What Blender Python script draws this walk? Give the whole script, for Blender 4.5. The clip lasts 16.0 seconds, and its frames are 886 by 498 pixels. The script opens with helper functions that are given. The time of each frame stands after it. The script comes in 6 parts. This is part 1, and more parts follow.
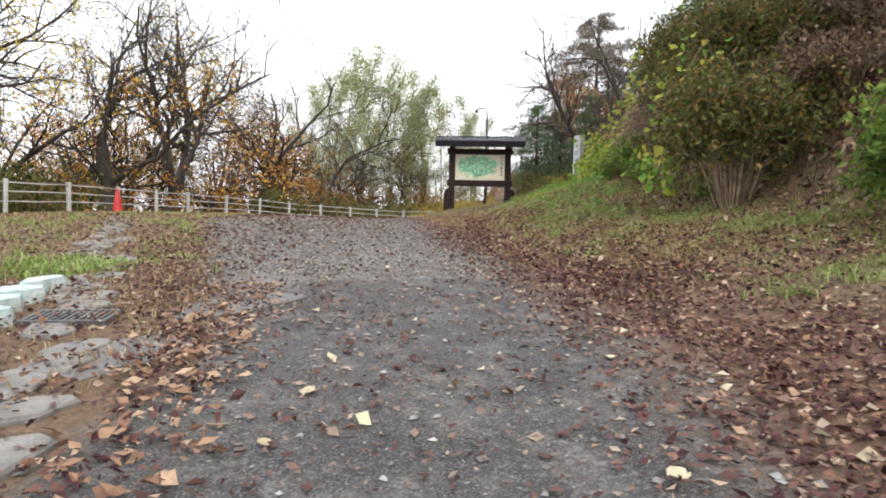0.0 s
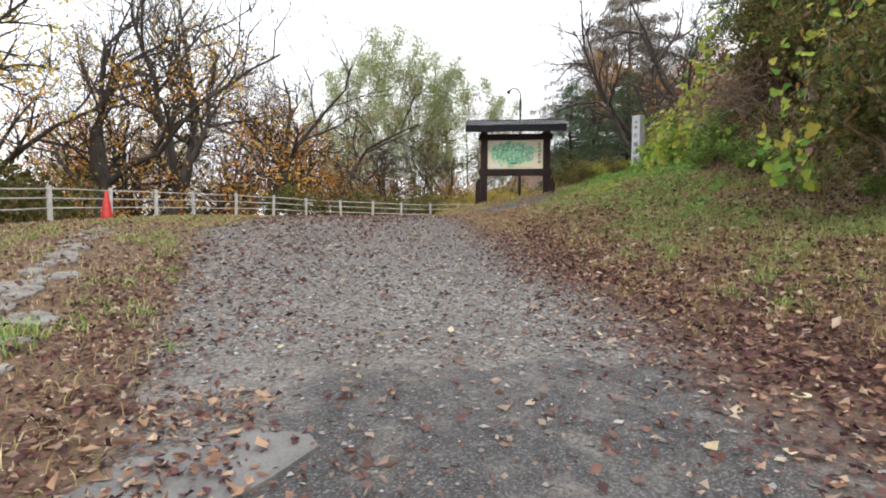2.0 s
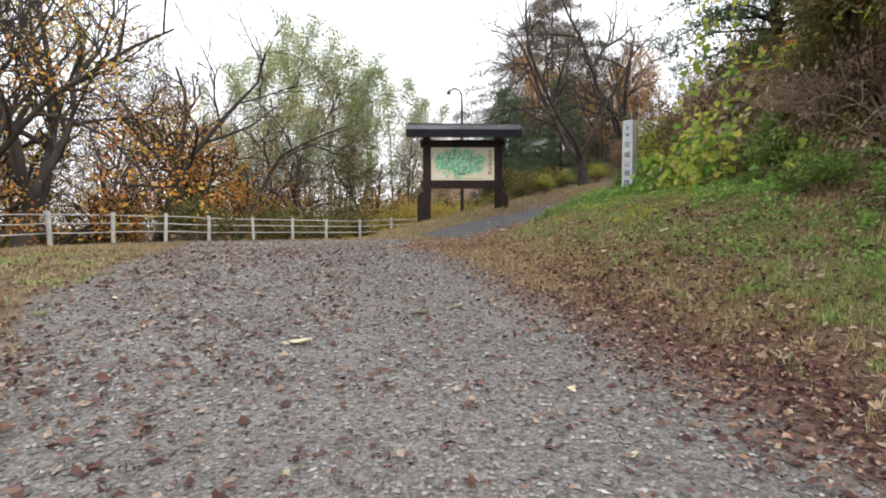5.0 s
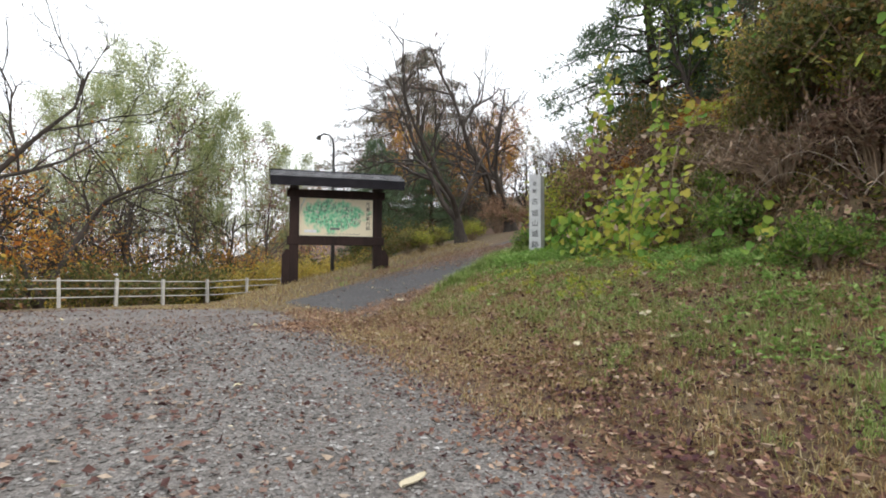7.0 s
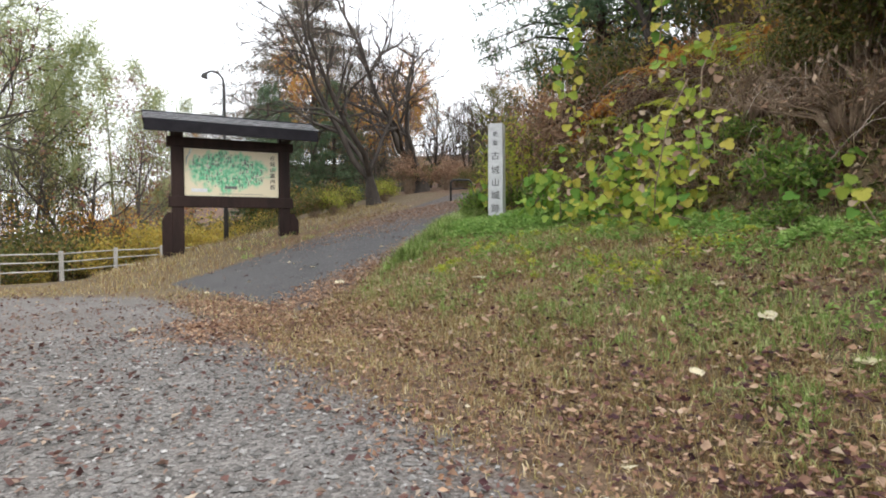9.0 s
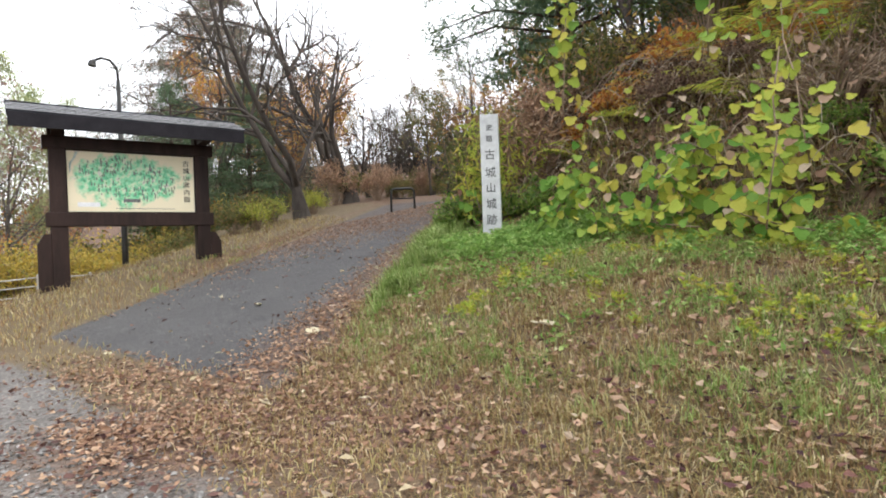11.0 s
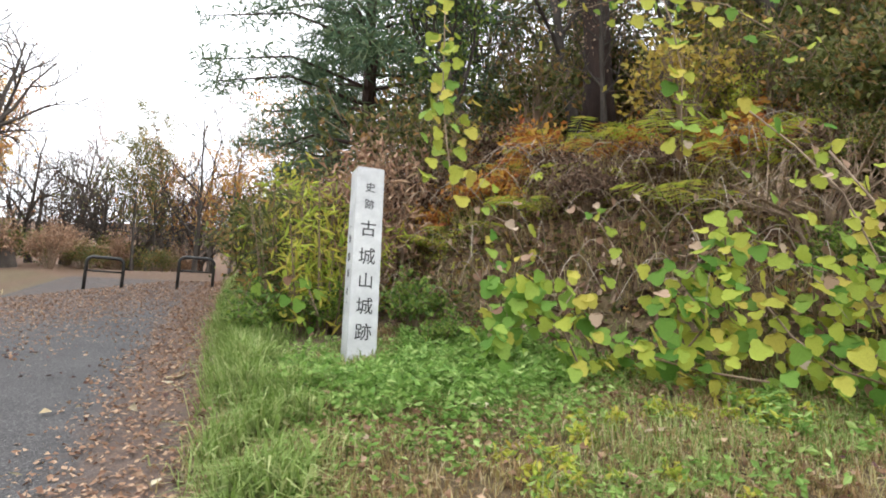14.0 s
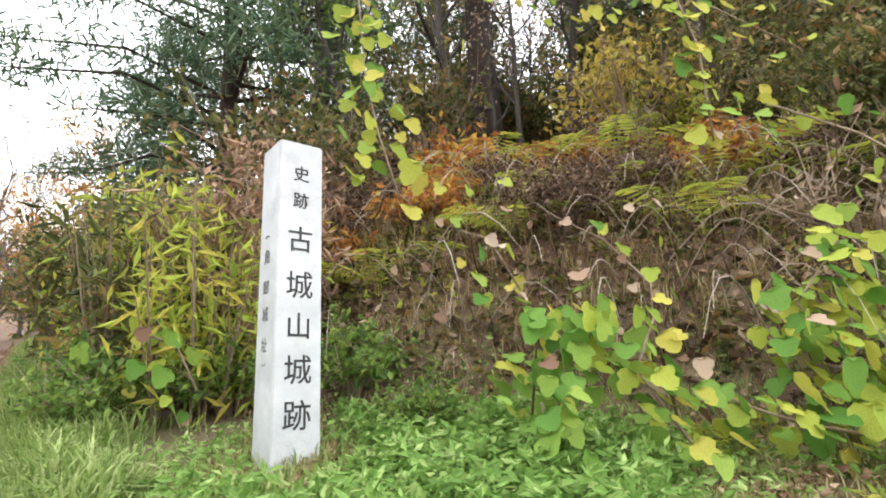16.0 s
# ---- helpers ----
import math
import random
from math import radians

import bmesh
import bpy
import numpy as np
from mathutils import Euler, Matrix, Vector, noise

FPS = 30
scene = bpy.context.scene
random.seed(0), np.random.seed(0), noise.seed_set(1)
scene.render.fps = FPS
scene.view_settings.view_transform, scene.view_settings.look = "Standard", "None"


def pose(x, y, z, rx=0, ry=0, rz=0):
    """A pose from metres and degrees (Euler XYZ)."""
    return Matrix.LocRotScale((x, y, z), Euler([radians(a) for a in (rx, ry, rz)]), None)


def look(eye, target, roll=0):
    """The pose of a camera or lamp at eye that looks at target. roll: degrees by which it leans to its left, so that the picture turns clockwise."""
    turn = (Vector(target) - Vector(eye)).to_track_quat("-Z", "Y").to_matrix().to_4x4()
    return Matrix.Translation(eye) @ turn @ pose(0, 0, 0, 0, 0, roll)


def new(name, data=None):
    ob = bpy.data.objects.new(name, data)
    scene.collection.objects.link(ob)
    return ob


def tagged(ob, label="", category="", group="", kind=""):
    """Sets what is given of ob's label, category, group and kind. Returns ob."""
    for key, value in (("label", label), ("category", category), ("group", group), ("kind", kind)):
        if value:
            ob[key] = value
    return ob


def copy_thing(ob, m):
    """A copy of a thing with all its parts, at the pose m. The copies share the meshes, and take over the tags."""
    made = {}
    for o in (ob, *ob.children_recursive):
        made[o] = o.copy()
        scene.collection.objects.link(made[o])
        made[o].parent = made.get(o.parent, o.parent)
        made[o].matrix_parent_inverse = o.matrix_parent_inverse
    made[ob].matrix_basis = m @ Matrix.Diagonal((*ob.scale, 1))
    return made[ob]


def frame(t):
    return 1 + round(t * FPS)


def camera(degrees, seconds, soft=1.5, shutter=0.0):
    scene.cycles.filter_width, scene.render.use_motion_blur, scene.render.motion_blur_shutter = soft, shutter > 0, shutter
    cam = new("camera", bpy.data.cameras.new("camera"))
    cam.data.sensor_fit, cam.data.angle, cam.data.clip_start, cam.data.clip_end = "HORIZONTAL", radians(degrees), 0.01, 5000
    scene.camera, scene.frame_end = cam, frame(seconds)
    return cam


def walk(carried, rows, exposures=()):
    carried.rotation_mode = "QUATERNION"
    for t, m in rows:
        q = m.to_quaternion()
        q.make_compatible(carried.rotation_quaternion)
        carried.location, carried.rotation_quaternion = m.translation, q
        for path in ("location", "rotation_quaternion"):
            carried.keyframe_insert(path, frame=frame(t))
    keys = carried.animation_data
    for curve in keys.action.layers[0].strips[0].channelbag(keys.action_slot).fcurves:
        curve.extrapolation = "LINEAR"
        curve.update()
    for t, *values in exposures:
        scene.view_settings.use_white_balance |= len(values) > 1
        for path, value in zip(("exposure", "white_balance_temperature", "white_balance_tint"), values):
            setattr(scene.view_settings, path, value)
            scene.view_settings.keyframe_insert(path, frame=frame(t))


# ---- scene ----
cam = camera(76.0, 16.0, soft=1.9)
PATH = [
    (0, (-0.125, -0.357, 0.986), (-0.118, 1.642, 0.914), 1.4),
    (0.5, (-0.193, 0.305, 1.098), (-0.266, 2.303, 1.031), 0.8),
    (1, (-0.314, 0.945, 1.171), (-0.426, 2.941, 1.112), 1.2),
    (1.5, (-0.459, 1.564, 1.251), (-0.595, 3.558, 1.159), 0.3),
    (2, (-0.665, 2.17, 1.341), (-0.728, 4.166, 1.221), 0.2),
    (2.5, (-0.927, 2.757, 1.387), (-0.901, 4.754, 1.283), 0.3),
    (3, (-1.219, 3.326, 1.453), (-1.183, 5.322, 1.339), 0.6),
    (5.5, (-2.012, 6.482, 1.91), (-1.707, 8.456, 1.811), -0.4),
    (6, (-2.057, 7.119, 1.969), (-1.702, 9.086, 1.893), 0.1),
    (6.5, (-2.064, 7.748, 2.049), (-1.455, 9.652, 2.093), 0.6),
    (7, (-2.09, 8.432, 2.093), (-1.332, 10.28, 2.182), 0.1),
    (7.5, (-2.141, 9.1, 2.148), (-1.281, 10.904, 2.198), 0.0),
    (8, (-2.129, 9.756, 2.189), (-1.183, 11.518, 2.178), 0.3),
    (8.5, (-2.059, 10.404, 2.242), (-1.037, 12.123, 2.197), 0.8),
    (9, (-1.966, 11.051, 2.277), (-0.867, 12.721, 2.226), -0.4),
    (9.5, (-1.91, 11.678, 2.346), (-0.745, 13.303, 2.3), -0.7),
    (10, (-1.808, 12.261, 2.382), (-0.582, 13.842, 2.38), -1.0),
    (12.5, (-1.186, 15.34, 2.55), (0.398, 16.561, 2.556), -0.7),
    (13, (-0.979, 15.911, 2.606), (0.702, 16.985, 2.746), 0.6),
    (13.5, (-0.664, 16.425, 2.657), (1.108, 17.319, 2.905), 1.6),
    (14, (-0.264, 16.86, 2.73), (1.626, 17.44, 3.033), 1.9),
    (14.5, (0.151, 17.302, 2.818), (2.068, 17.714, 3.208), 2.5),
    (15, (0.552, 17.685, 2.837), (2.48, 17.95, 3.297), 2.2),
    (15.5, (1.018, 17.975, 2.844), (2.956, 18.107, 3.318), -2.8),
    (16, (1.391, 18.197, 2.827), (3.33, 18.215, 3.316), -2.4),
]
walk(cam, [(t, look(*p)) for t, *p in PATH], exposures=[(0, 0.35), (3, 0.22), (7, 0.2), (10, 0.58), (12.5, 0.76), (14.5, 1.08), (16, 1.32)])

# ---- world and light: a bright overcast autumn day ----
SUN_EL, SUN_AZ = radians(42), radians(150)
world = bpy.data.worlds.new("sky")
scene.world = world
world.use_nodes = True
wt = world.node_tree
wt.nodes.clear()
sky = wt.nodes.new("ShaderNodeTexSky")
sky.sky_type, sky.sun_disc, sky.sun_elevation, sky.sun_rotation = "NISHITA", False, SUN_EL, SUN_AZ
sky.dust_density, sky.ozone_density = 4.0, 1.0
cloud = wt.nodes.new("ShaderNodeMix")
cloud.data_type = "RGBA"
cloud.inputs[0].default_value = 0.86
wt.links.new(sky.outputs[0], cloud.inputs[6])
cloud.inputs[7].default_value = (12.6, 12.9, 13.4, 1)
back = wt.nodes.new("ShaderNodeBackground")
back.inputs[1].default_value = 0.135
wt.links.new(cloud.outputs[2], back.inputs[0])
wo = wt.nodes.new("ShaderNodeOutputWorld")
wt.links.new(back.outputs[0], wo.inputs[0])
sun_data = bpy.data.lights.new("sun", "SUN")
sun_data.energy, sun_data.angle, sun_data.color = 1.5, radians(20), (1.0, 0.96, 0.9)
sun = new("sun", sun_data)
sun.matrix_world = look((0, 0, 30), (-math.sin(SUN_AZ) * 20, -math.cos(SUN_AZ) * 20, 30 - 20 * math.tan(SUN_EL)))

# ---- materials ----


def node_mat(name):
    m = bpy.data.materials.new(name)
    m.use_nodes = True
    return m, m.node_tree.nodes, m.node_tree.links, m.node_tree.nodes["Principled BSDF"]


def ramp_node(nodes, stops):
    r = nodes.new("ShaderNodeValToRGB")
    e = r.color_ramp.elements
    while len(e) < len(stops):
        e.new(0.5)
    for k, (p, c) in enumerate(stops):
        e[k].position, e[k].color = p, (*c, 1)
    return r


def noise_node(nodes, links, scale, detail=4.0, rough=0.6, space="Object"):
    tc = nodes.new("ShaderNodeTexCoord")
    n = nodes.new("ShaderNodeTexNoise")
    n.inputs["Scale"].default_value, n.inputs["Detail"].default_value, n.inputs["Roughness"].default_value = scale, detail, rough
    links.new(tc.outputs[space], n.inputs["Vector"])
    return n


def mix_node(nodes, links, fac, a, b, mode="MIX"):
    m = nodes.new("ShaderNodeMix")
    m.data_type, m.blend_type = "RGBA", mode
    for v, k in ((fac, 0), (a, 6), (b, 7)):
        if isinstance(v, (int, float)):
            m.inputs[k].default_value = v
        elif isinstance(v, tuple):
            m.inputs[k].default_value = (*v, 1)
        else:
            links.new(v, m.inputs[k])
    return m.outputs[2]


def bump_node(nodes, links, height, strength, dist, bsdf):
    b = nodes.new("ShaderNodeBump")
    b.inputs["Strength"].default_value, b.inputs["Distance"].default_value = strength, dist
    links.new(height, b.inputs["Height"])
    links.new(b.outputs[0], bsdf.inputs["Normal"])


def surface(name, dark, light, scale=6.0, fine=60.0, rough=0.8, bump=0.3, dist=0.01, metal=0.0, stretch=None):
    """A plain solid material: two colours in blotches, a fine grain over them and a little relief."""
    m, nd, lk, bs = node_mat(name)
    big, small = noise_node(nd, lk, scale), noise_node(nd, lk, fine, 6.0)
    if stretch:
        for n in (big, small):
            mp = nd.new("ShaderNodeMapping")
            mp.inputs["Scale"].default_value = stretch
            lk.new(n.inputs["Vector"].links[0].from_socket, mp.inputs["Vector"])
            lk.new(mp.outputs[0], n.inputs["Vector"])
    r = ramp_node(nd, [(0.3, dark), (0.7, light)])
    lk.new(big.outputs[0], r.inputs[0])
    r2 = ramp_node(nd, [(0.25, (0.7, 0.7, 0.7)), (0.75, (1.15, 1.15, 1.15))])
    lk.new(small.outputs[0], r2.inputs[0])
    lk.new(mix_node(nd, lk, 1.0, r.outputs[0], r2.outputs[0], "MULTIPLY"), bs.inputs["Base Color"])
    bs.inputs["Roughness"].default_value, bs.inputs["Metallic"].default_value = rough, metal
    bump_node(nd, lk, small.outputs[0], bump, dist, bs)
    return m


def leaf_mat(name, stops, thin=0.35, rough=0.55):
    """Leaves: every leaf its own tint, some light passing through."""
    m, nd, lk, bs = node_mat(name)
    geo = nd.new("ShaderNodeNewGeometry")
    info = nd.new("ShaderNodeObjectInfo")
    add = nd.new("ShaderNodeMath")
    add.operation = "ADD"
    lk.new(geo.outputs["Random Per Island"], add.inputs[0])
    lk.new(info.outputs["Random"], add.inputs[1])
    fr = nd.new("ShaderNodeMath")
    fr.operation = "FRACT"
    lk.new(add.outputs[0], fr.inputs[0])
    r = ramp_node(nd, stops)
    lk.new(fr.outputs[0], r.inputs[0])
    vein = noise_node(nd, lk, 25.0)
    r2 = ramp_node(nd, [(0.3, (0.75, 0.75, 0.75)), (0.7, (1.15, 1.15, 1.15))])
    lk.new(vein.outputs[0], r2.inputs[0])
    col = mix_node(nd, lk, 1.0, r.outputs[0], r2.outputs[0], "MULTIPLY")
    lk.new(col, bs.inputs["Base Color"])
    bs.inputs["Roughness"].default_value, bs.inputs["Specular IOR Level"].default_value = rough, 0.25
    tr = nd.new("ShaderNodeBsdfTranslucent")
    lk.new(col, tr.inputs[0])
    mx = nd.new("ShaderNodeMixShader")
    mx.inputs[0].default_value = thin
    lk.new(bs.outputs[0], mx.inputs[1])
    lk.new(tr.outputs[0], mx.inputs[2])
    lk.new(mx.outputs[0], nd["Material Output"].inputs[0])
    return m


BARK = surface("bark", (0.035, 0.027, 0.022), (0.085, 0.07, 0.058), 3.0, 30.0, 0.95, 0.8, 0.03, stretch=(1, 1, 0.25))
BARK_PALE = surface("bark_pale", (0.07, 0.06, 0.05), (0.16, 0.14, 0.12), 3.0, 30.0, 0.95, 0.7, 0.02, stretch=(1, 1, 0.3))
BARK_RED = surface("bark_red", (0.035, 0.022, 0.018), (0.075, 0.045, 0.035), 3.0, 26.0, 0.95, 0.9, 0.03, stretch=(1, 1, 0.2))
CULM = surface("culm", (0.14, 0.18, 0.07), (0.28, 0.30, 0.14), 1.5, 20.0, 0.5, 0.1)
STEM = surface("stem", (0.14, 0.09, 0.06), (0.34, 0.25, 0.17), 6.0, 60.0, 0.9, 0.2)
STEM_PALE = surface("pale_stem", (0.26, 0.20, 0.15), (0.50, 0.43, 0.35), 6.0, 60.0, 0.9, 0.2)
DARK_WOOD = surface("dark_wood", (0.016, 0.009, 0.008), (0.04, 0.022, 0.018), 4.0, 50.0, 0.6, 0.4, 0.004, stretch=(1, 1, 0.15))
ROOF_EDGE = surface("roof_edge", (0.50, 0.51, 0.54), (0.68, 0.69, 0.72), 3.0, 40.0, 0.45, 0.1, 0.002, 0.3)
ROOF = surface("roof_sheet", (0.018, 0.019, 0.024), (0.04, 0.043, 0.052), 2.5, 40.0, 0.75, 0.15, 0.003, 0.0)
ROOF.node_tree.nodes["Principled BSDF"].inputs["Specular IOR Level"].default_value = 0.1
ROOF_DARK = surface("roof_dark", (0.010, 0.009, 0.012), (0.022, 0.020, 0.025), 3.0, 40.0, 0.5, 0.2, 0.003)
ROOF_DARK.node_tree.nodes["Principled BSDF"].inputs["Specular IOR Level"].default_value = 0.12
DARK_WOOD.node_tree.nodes["Principled BSDF"].inputs["Specular IOR Level"].default_value = 0.2
GRANITE = surface("granite", (0.46, 0.47, 0.48), (0.66, 0.67, 0.67), 5.0, 220.0, 0.55, 0.12, 0.002)
INK = surface("ink", (0.012, 0.012, 0.012), (0.03, 0.03, 0.03), 30.0, 90.0, 0.6, 0.1)
FAINT_INK = surface("faint_ink", (0.10, 0.10, 0.10), (0.2, 0.2, 0.2), 30.0, 90.0, 0.7, 0.1)
FENCE = surface("fence_paint", (0.40, 0.39, 0.37), (0.60, 0.59, 0.56), 4.0, 40.0, 0.6, 0.2, 0.003)
STEEL = surface("black_steel", (0.02, 0.02, 0.02), (0.045, 0.043, 0.04), 8.0, 60.0, 0.4, 0.1, 0.002, 0.4)
RED = surface("cone_red", (0.42, 0.02, 0.02), (0.62, 0.05, 0.045), 5.0, 40.0, 0.5, 0.1, 0.002)
CONCRETE = surface("concrete", (0.15, 0.142, 0.135), (0.28, 0.268, 0.25), 5.0, 70.0, 0.9, 0.5, 0.006)
OLD_CONCRETE = surface("old_concrete", (0.13, 0.125, 0.12), (0.22, 0.215, 0.21), 4.0, 80.0, 0.95, 0.5, 0.004)
PALE_BLUE = surface("pale_blue_paint", (0.30, 0.42, 0.42), (0.62, 0.68, 0.66), 7.0, 50.0, 0.7, 0.3, 0.004)
PALE_PRINT = surface("pale_print", (0.66, 0.67, 0.70), (0.78, 0.79, 0.80), 9.0, 60.0, 0.5, 0.05)
IRON = surface("grate_iron", (0.10, 0.10, 0.11), (0.2, 0.2, 0.21), 9.0, 60.0, 0.5, 0.2, 0.002, 0.6)
STONE = leaf_mat("gravel_stones", [(0.0, (0.10, 0.096, 0.09)), (0.5, (0.20, 0.193, 0.185)), (0.9, (0.31, 0.302, 0.29)), (1.0, (0.45, 0.44, 0.425))], 0.0, 0.9)

L_LITTER = leaf_mat("litter_leaves", [(0.0, (0.07, 0.035, 0.033)), (0.45, (0.16, 0.085, 0.07)), (0.75, (0.23, 0.155, 0.12)), (1.0, (0.42, 0.34, 0.26))], 0.1, 0.8)
L_PURPLE = leaf_mat("purple_litter", [(0.0, (0.03, 0.012, 0.015)), (0.35, (0.085, 0.034, 0.038)), (0.65, (0.18, 0.085, 0.065)), (0.85, (0.31, 0.18, 0.11)), (1.0, (0.50, 0.37, 0.27))], 0.1, 0.7)
L_PINE_RUST = leaf_mat("rusty_needles", [(0.0, (0.07, 0.10, 0.07)), (0.55, (0.17, 0.165, 0.12)), (0.8, (0.28, 0.20, 0.15)), (1.0, (0.48, 0.29, 0.21))], 0.4, 0.7)
L_MOULD = leaf_mat("bank_litter", [(0.0, (0.035, 0.02, 0.014)), (0.5, (0.11, 0.06, 0.038)), (0.85, (0.19, 0.115, 0.075)), (1.0, (0.34, 0.25, 0.18))], 0.1, 0.8)
L_RUST = leaf_mat("rust_litter", [(0.0, (0.20, 0.11, 0.075)), (0.6, (0.36, 0.22, 0.14)), (1.0, (0.52, 0.37, 0.25))], 0.1, 0.85)
L_PALE = leaf_mat("pale_leaf", [(0.0, (0.45, 0.36, 0.22)), (0.5, (0.62, 0.55, 0.40)), (1.0, (0.68, 0.62, 0.40))], 0.15, 0.7)
L_ORANGE = leaf_mat("orange_leaves", [(0.0, (0.28, 0.08, 0.03)), (0.4, (0.48, 0.20, 0.05)), (0.75, (0.62, 0.36, 0.07)), (1.0, (0.5, 0.42, 0.1))])
L_AUTUMN = leaf_mat("autumn_leaves", [(0.0, (0.42, 0.13, 0.03)), (0.4, (0.66, 0.28, 0.05)), (0.75, (0.78, 0.46, 0.08)), (1.0, (0.72, 0.54, 0.12))], 0.5)
L_GOLD = leaf_mat("golden_leaves", [(0.0, (0.62, 0.42, 0.06)), (0.5, (0.78, 0.58, 0.10)), (1.0, (0.55, 0.52, 0.12))], 0.5)
L_YELLOW = leaf_mat("yellow_leaves", [(0.0, (0.42, 0.30, 0.06)), (0.5, (0.58, 0.43, 0.09)), (1.0, (0.34, 0.34, 0.08))])
L_PINK = leaf_mat("faded_leaves", [(0.0, (0.18, 0.09, 0.07)), (0.5, (0.30, 0.16, 0.13)), (1.0, (0.36, 0.24, 0.17))])
L_BAMBOO = leaf_mat("bamboo_leaves", [(0.0, (0.24, 0.30, 0.13)), (0.5, (0.42, 0.47, 0.22)), (1.0, (0.60, 0.60, 0.33))], 0.55)
L_PINE = leaf_mat("needles", [(0.0, (0.05, 0.10, 0.055)), (0.5, (0.095, 0.16, 0.08)), (1.0, (0.17, 0.22, 0.11))], 0.15)
L_OLIVE = leaf_mat("shrub_leaves", [(0.0, (0.045, 0.062, 0.018)), (0.4, (0.11, 0.125, 0.035)), (0.75, (0.20, 0.20, 0.055)), (0.9, (0.28, 0.17, 0.06)), (1.0, (0.36, 0.20, 0.07))], 0.3)
L_GREEN = leaf_mat("green_leaves", [(0.0, (0.07, 0.13, 0.03)), (0.5, (0.15, 0.25, 0.05)), (1.0, (0.30, 0.38, 0.08))], 0.4)
L_KUDZU_G = leaf_mat("vine_green", [(0.0, (0.11, 0.25, 0.04)), (0.5, (0.20, 0.35, 0.06)), (1.0, (0.33, 0.44, 0.08))], 0.4, 0.7)
L_KUDZU_Y = leaf_mat("vine_yellow", [(0.0, (0.30, 0.40, 0.06)), (0.5, (0.44, 0.49, 0.075)), (1.0, (0.58, 0.48, 0.10))], 0.4, 0.7)
L_DRY = leaf_mat("dry_leaves", [(0.0, (0.20, 0.11, 0.07)), (0.5, (0.36, 0.24, 0.16)), (1.0, (0.54, 0.43, 0.32))], 0.2, 0.8)
L_GRASS = leaf_mat("grass_green", [(0.0, (0.16, 0.24, 0.05)), (0.5, (0.28, 0.39, 0.11)), (1.0, (0.52, 0.56, 0.25))], 0.35)
L_STRAW = leaf_mat("grass_dry", [(0.0, (0.22, 0.13, 0.065)), (0.4, (0.42, 0.29, 0.15)), (0.7, (0.38, 0.34, 0.13)), (1.0, (0.66, 0.55, 0.36))], 0.3, 0.8)
L_HERB = leaf_mat("herb_leaves", [(0.0, (0.14, 0.26, 0.055)), (0.6, (0.26, 0.42, 0.10)), (1.0, (0.44, 0.56, 0.20))], 0.4)


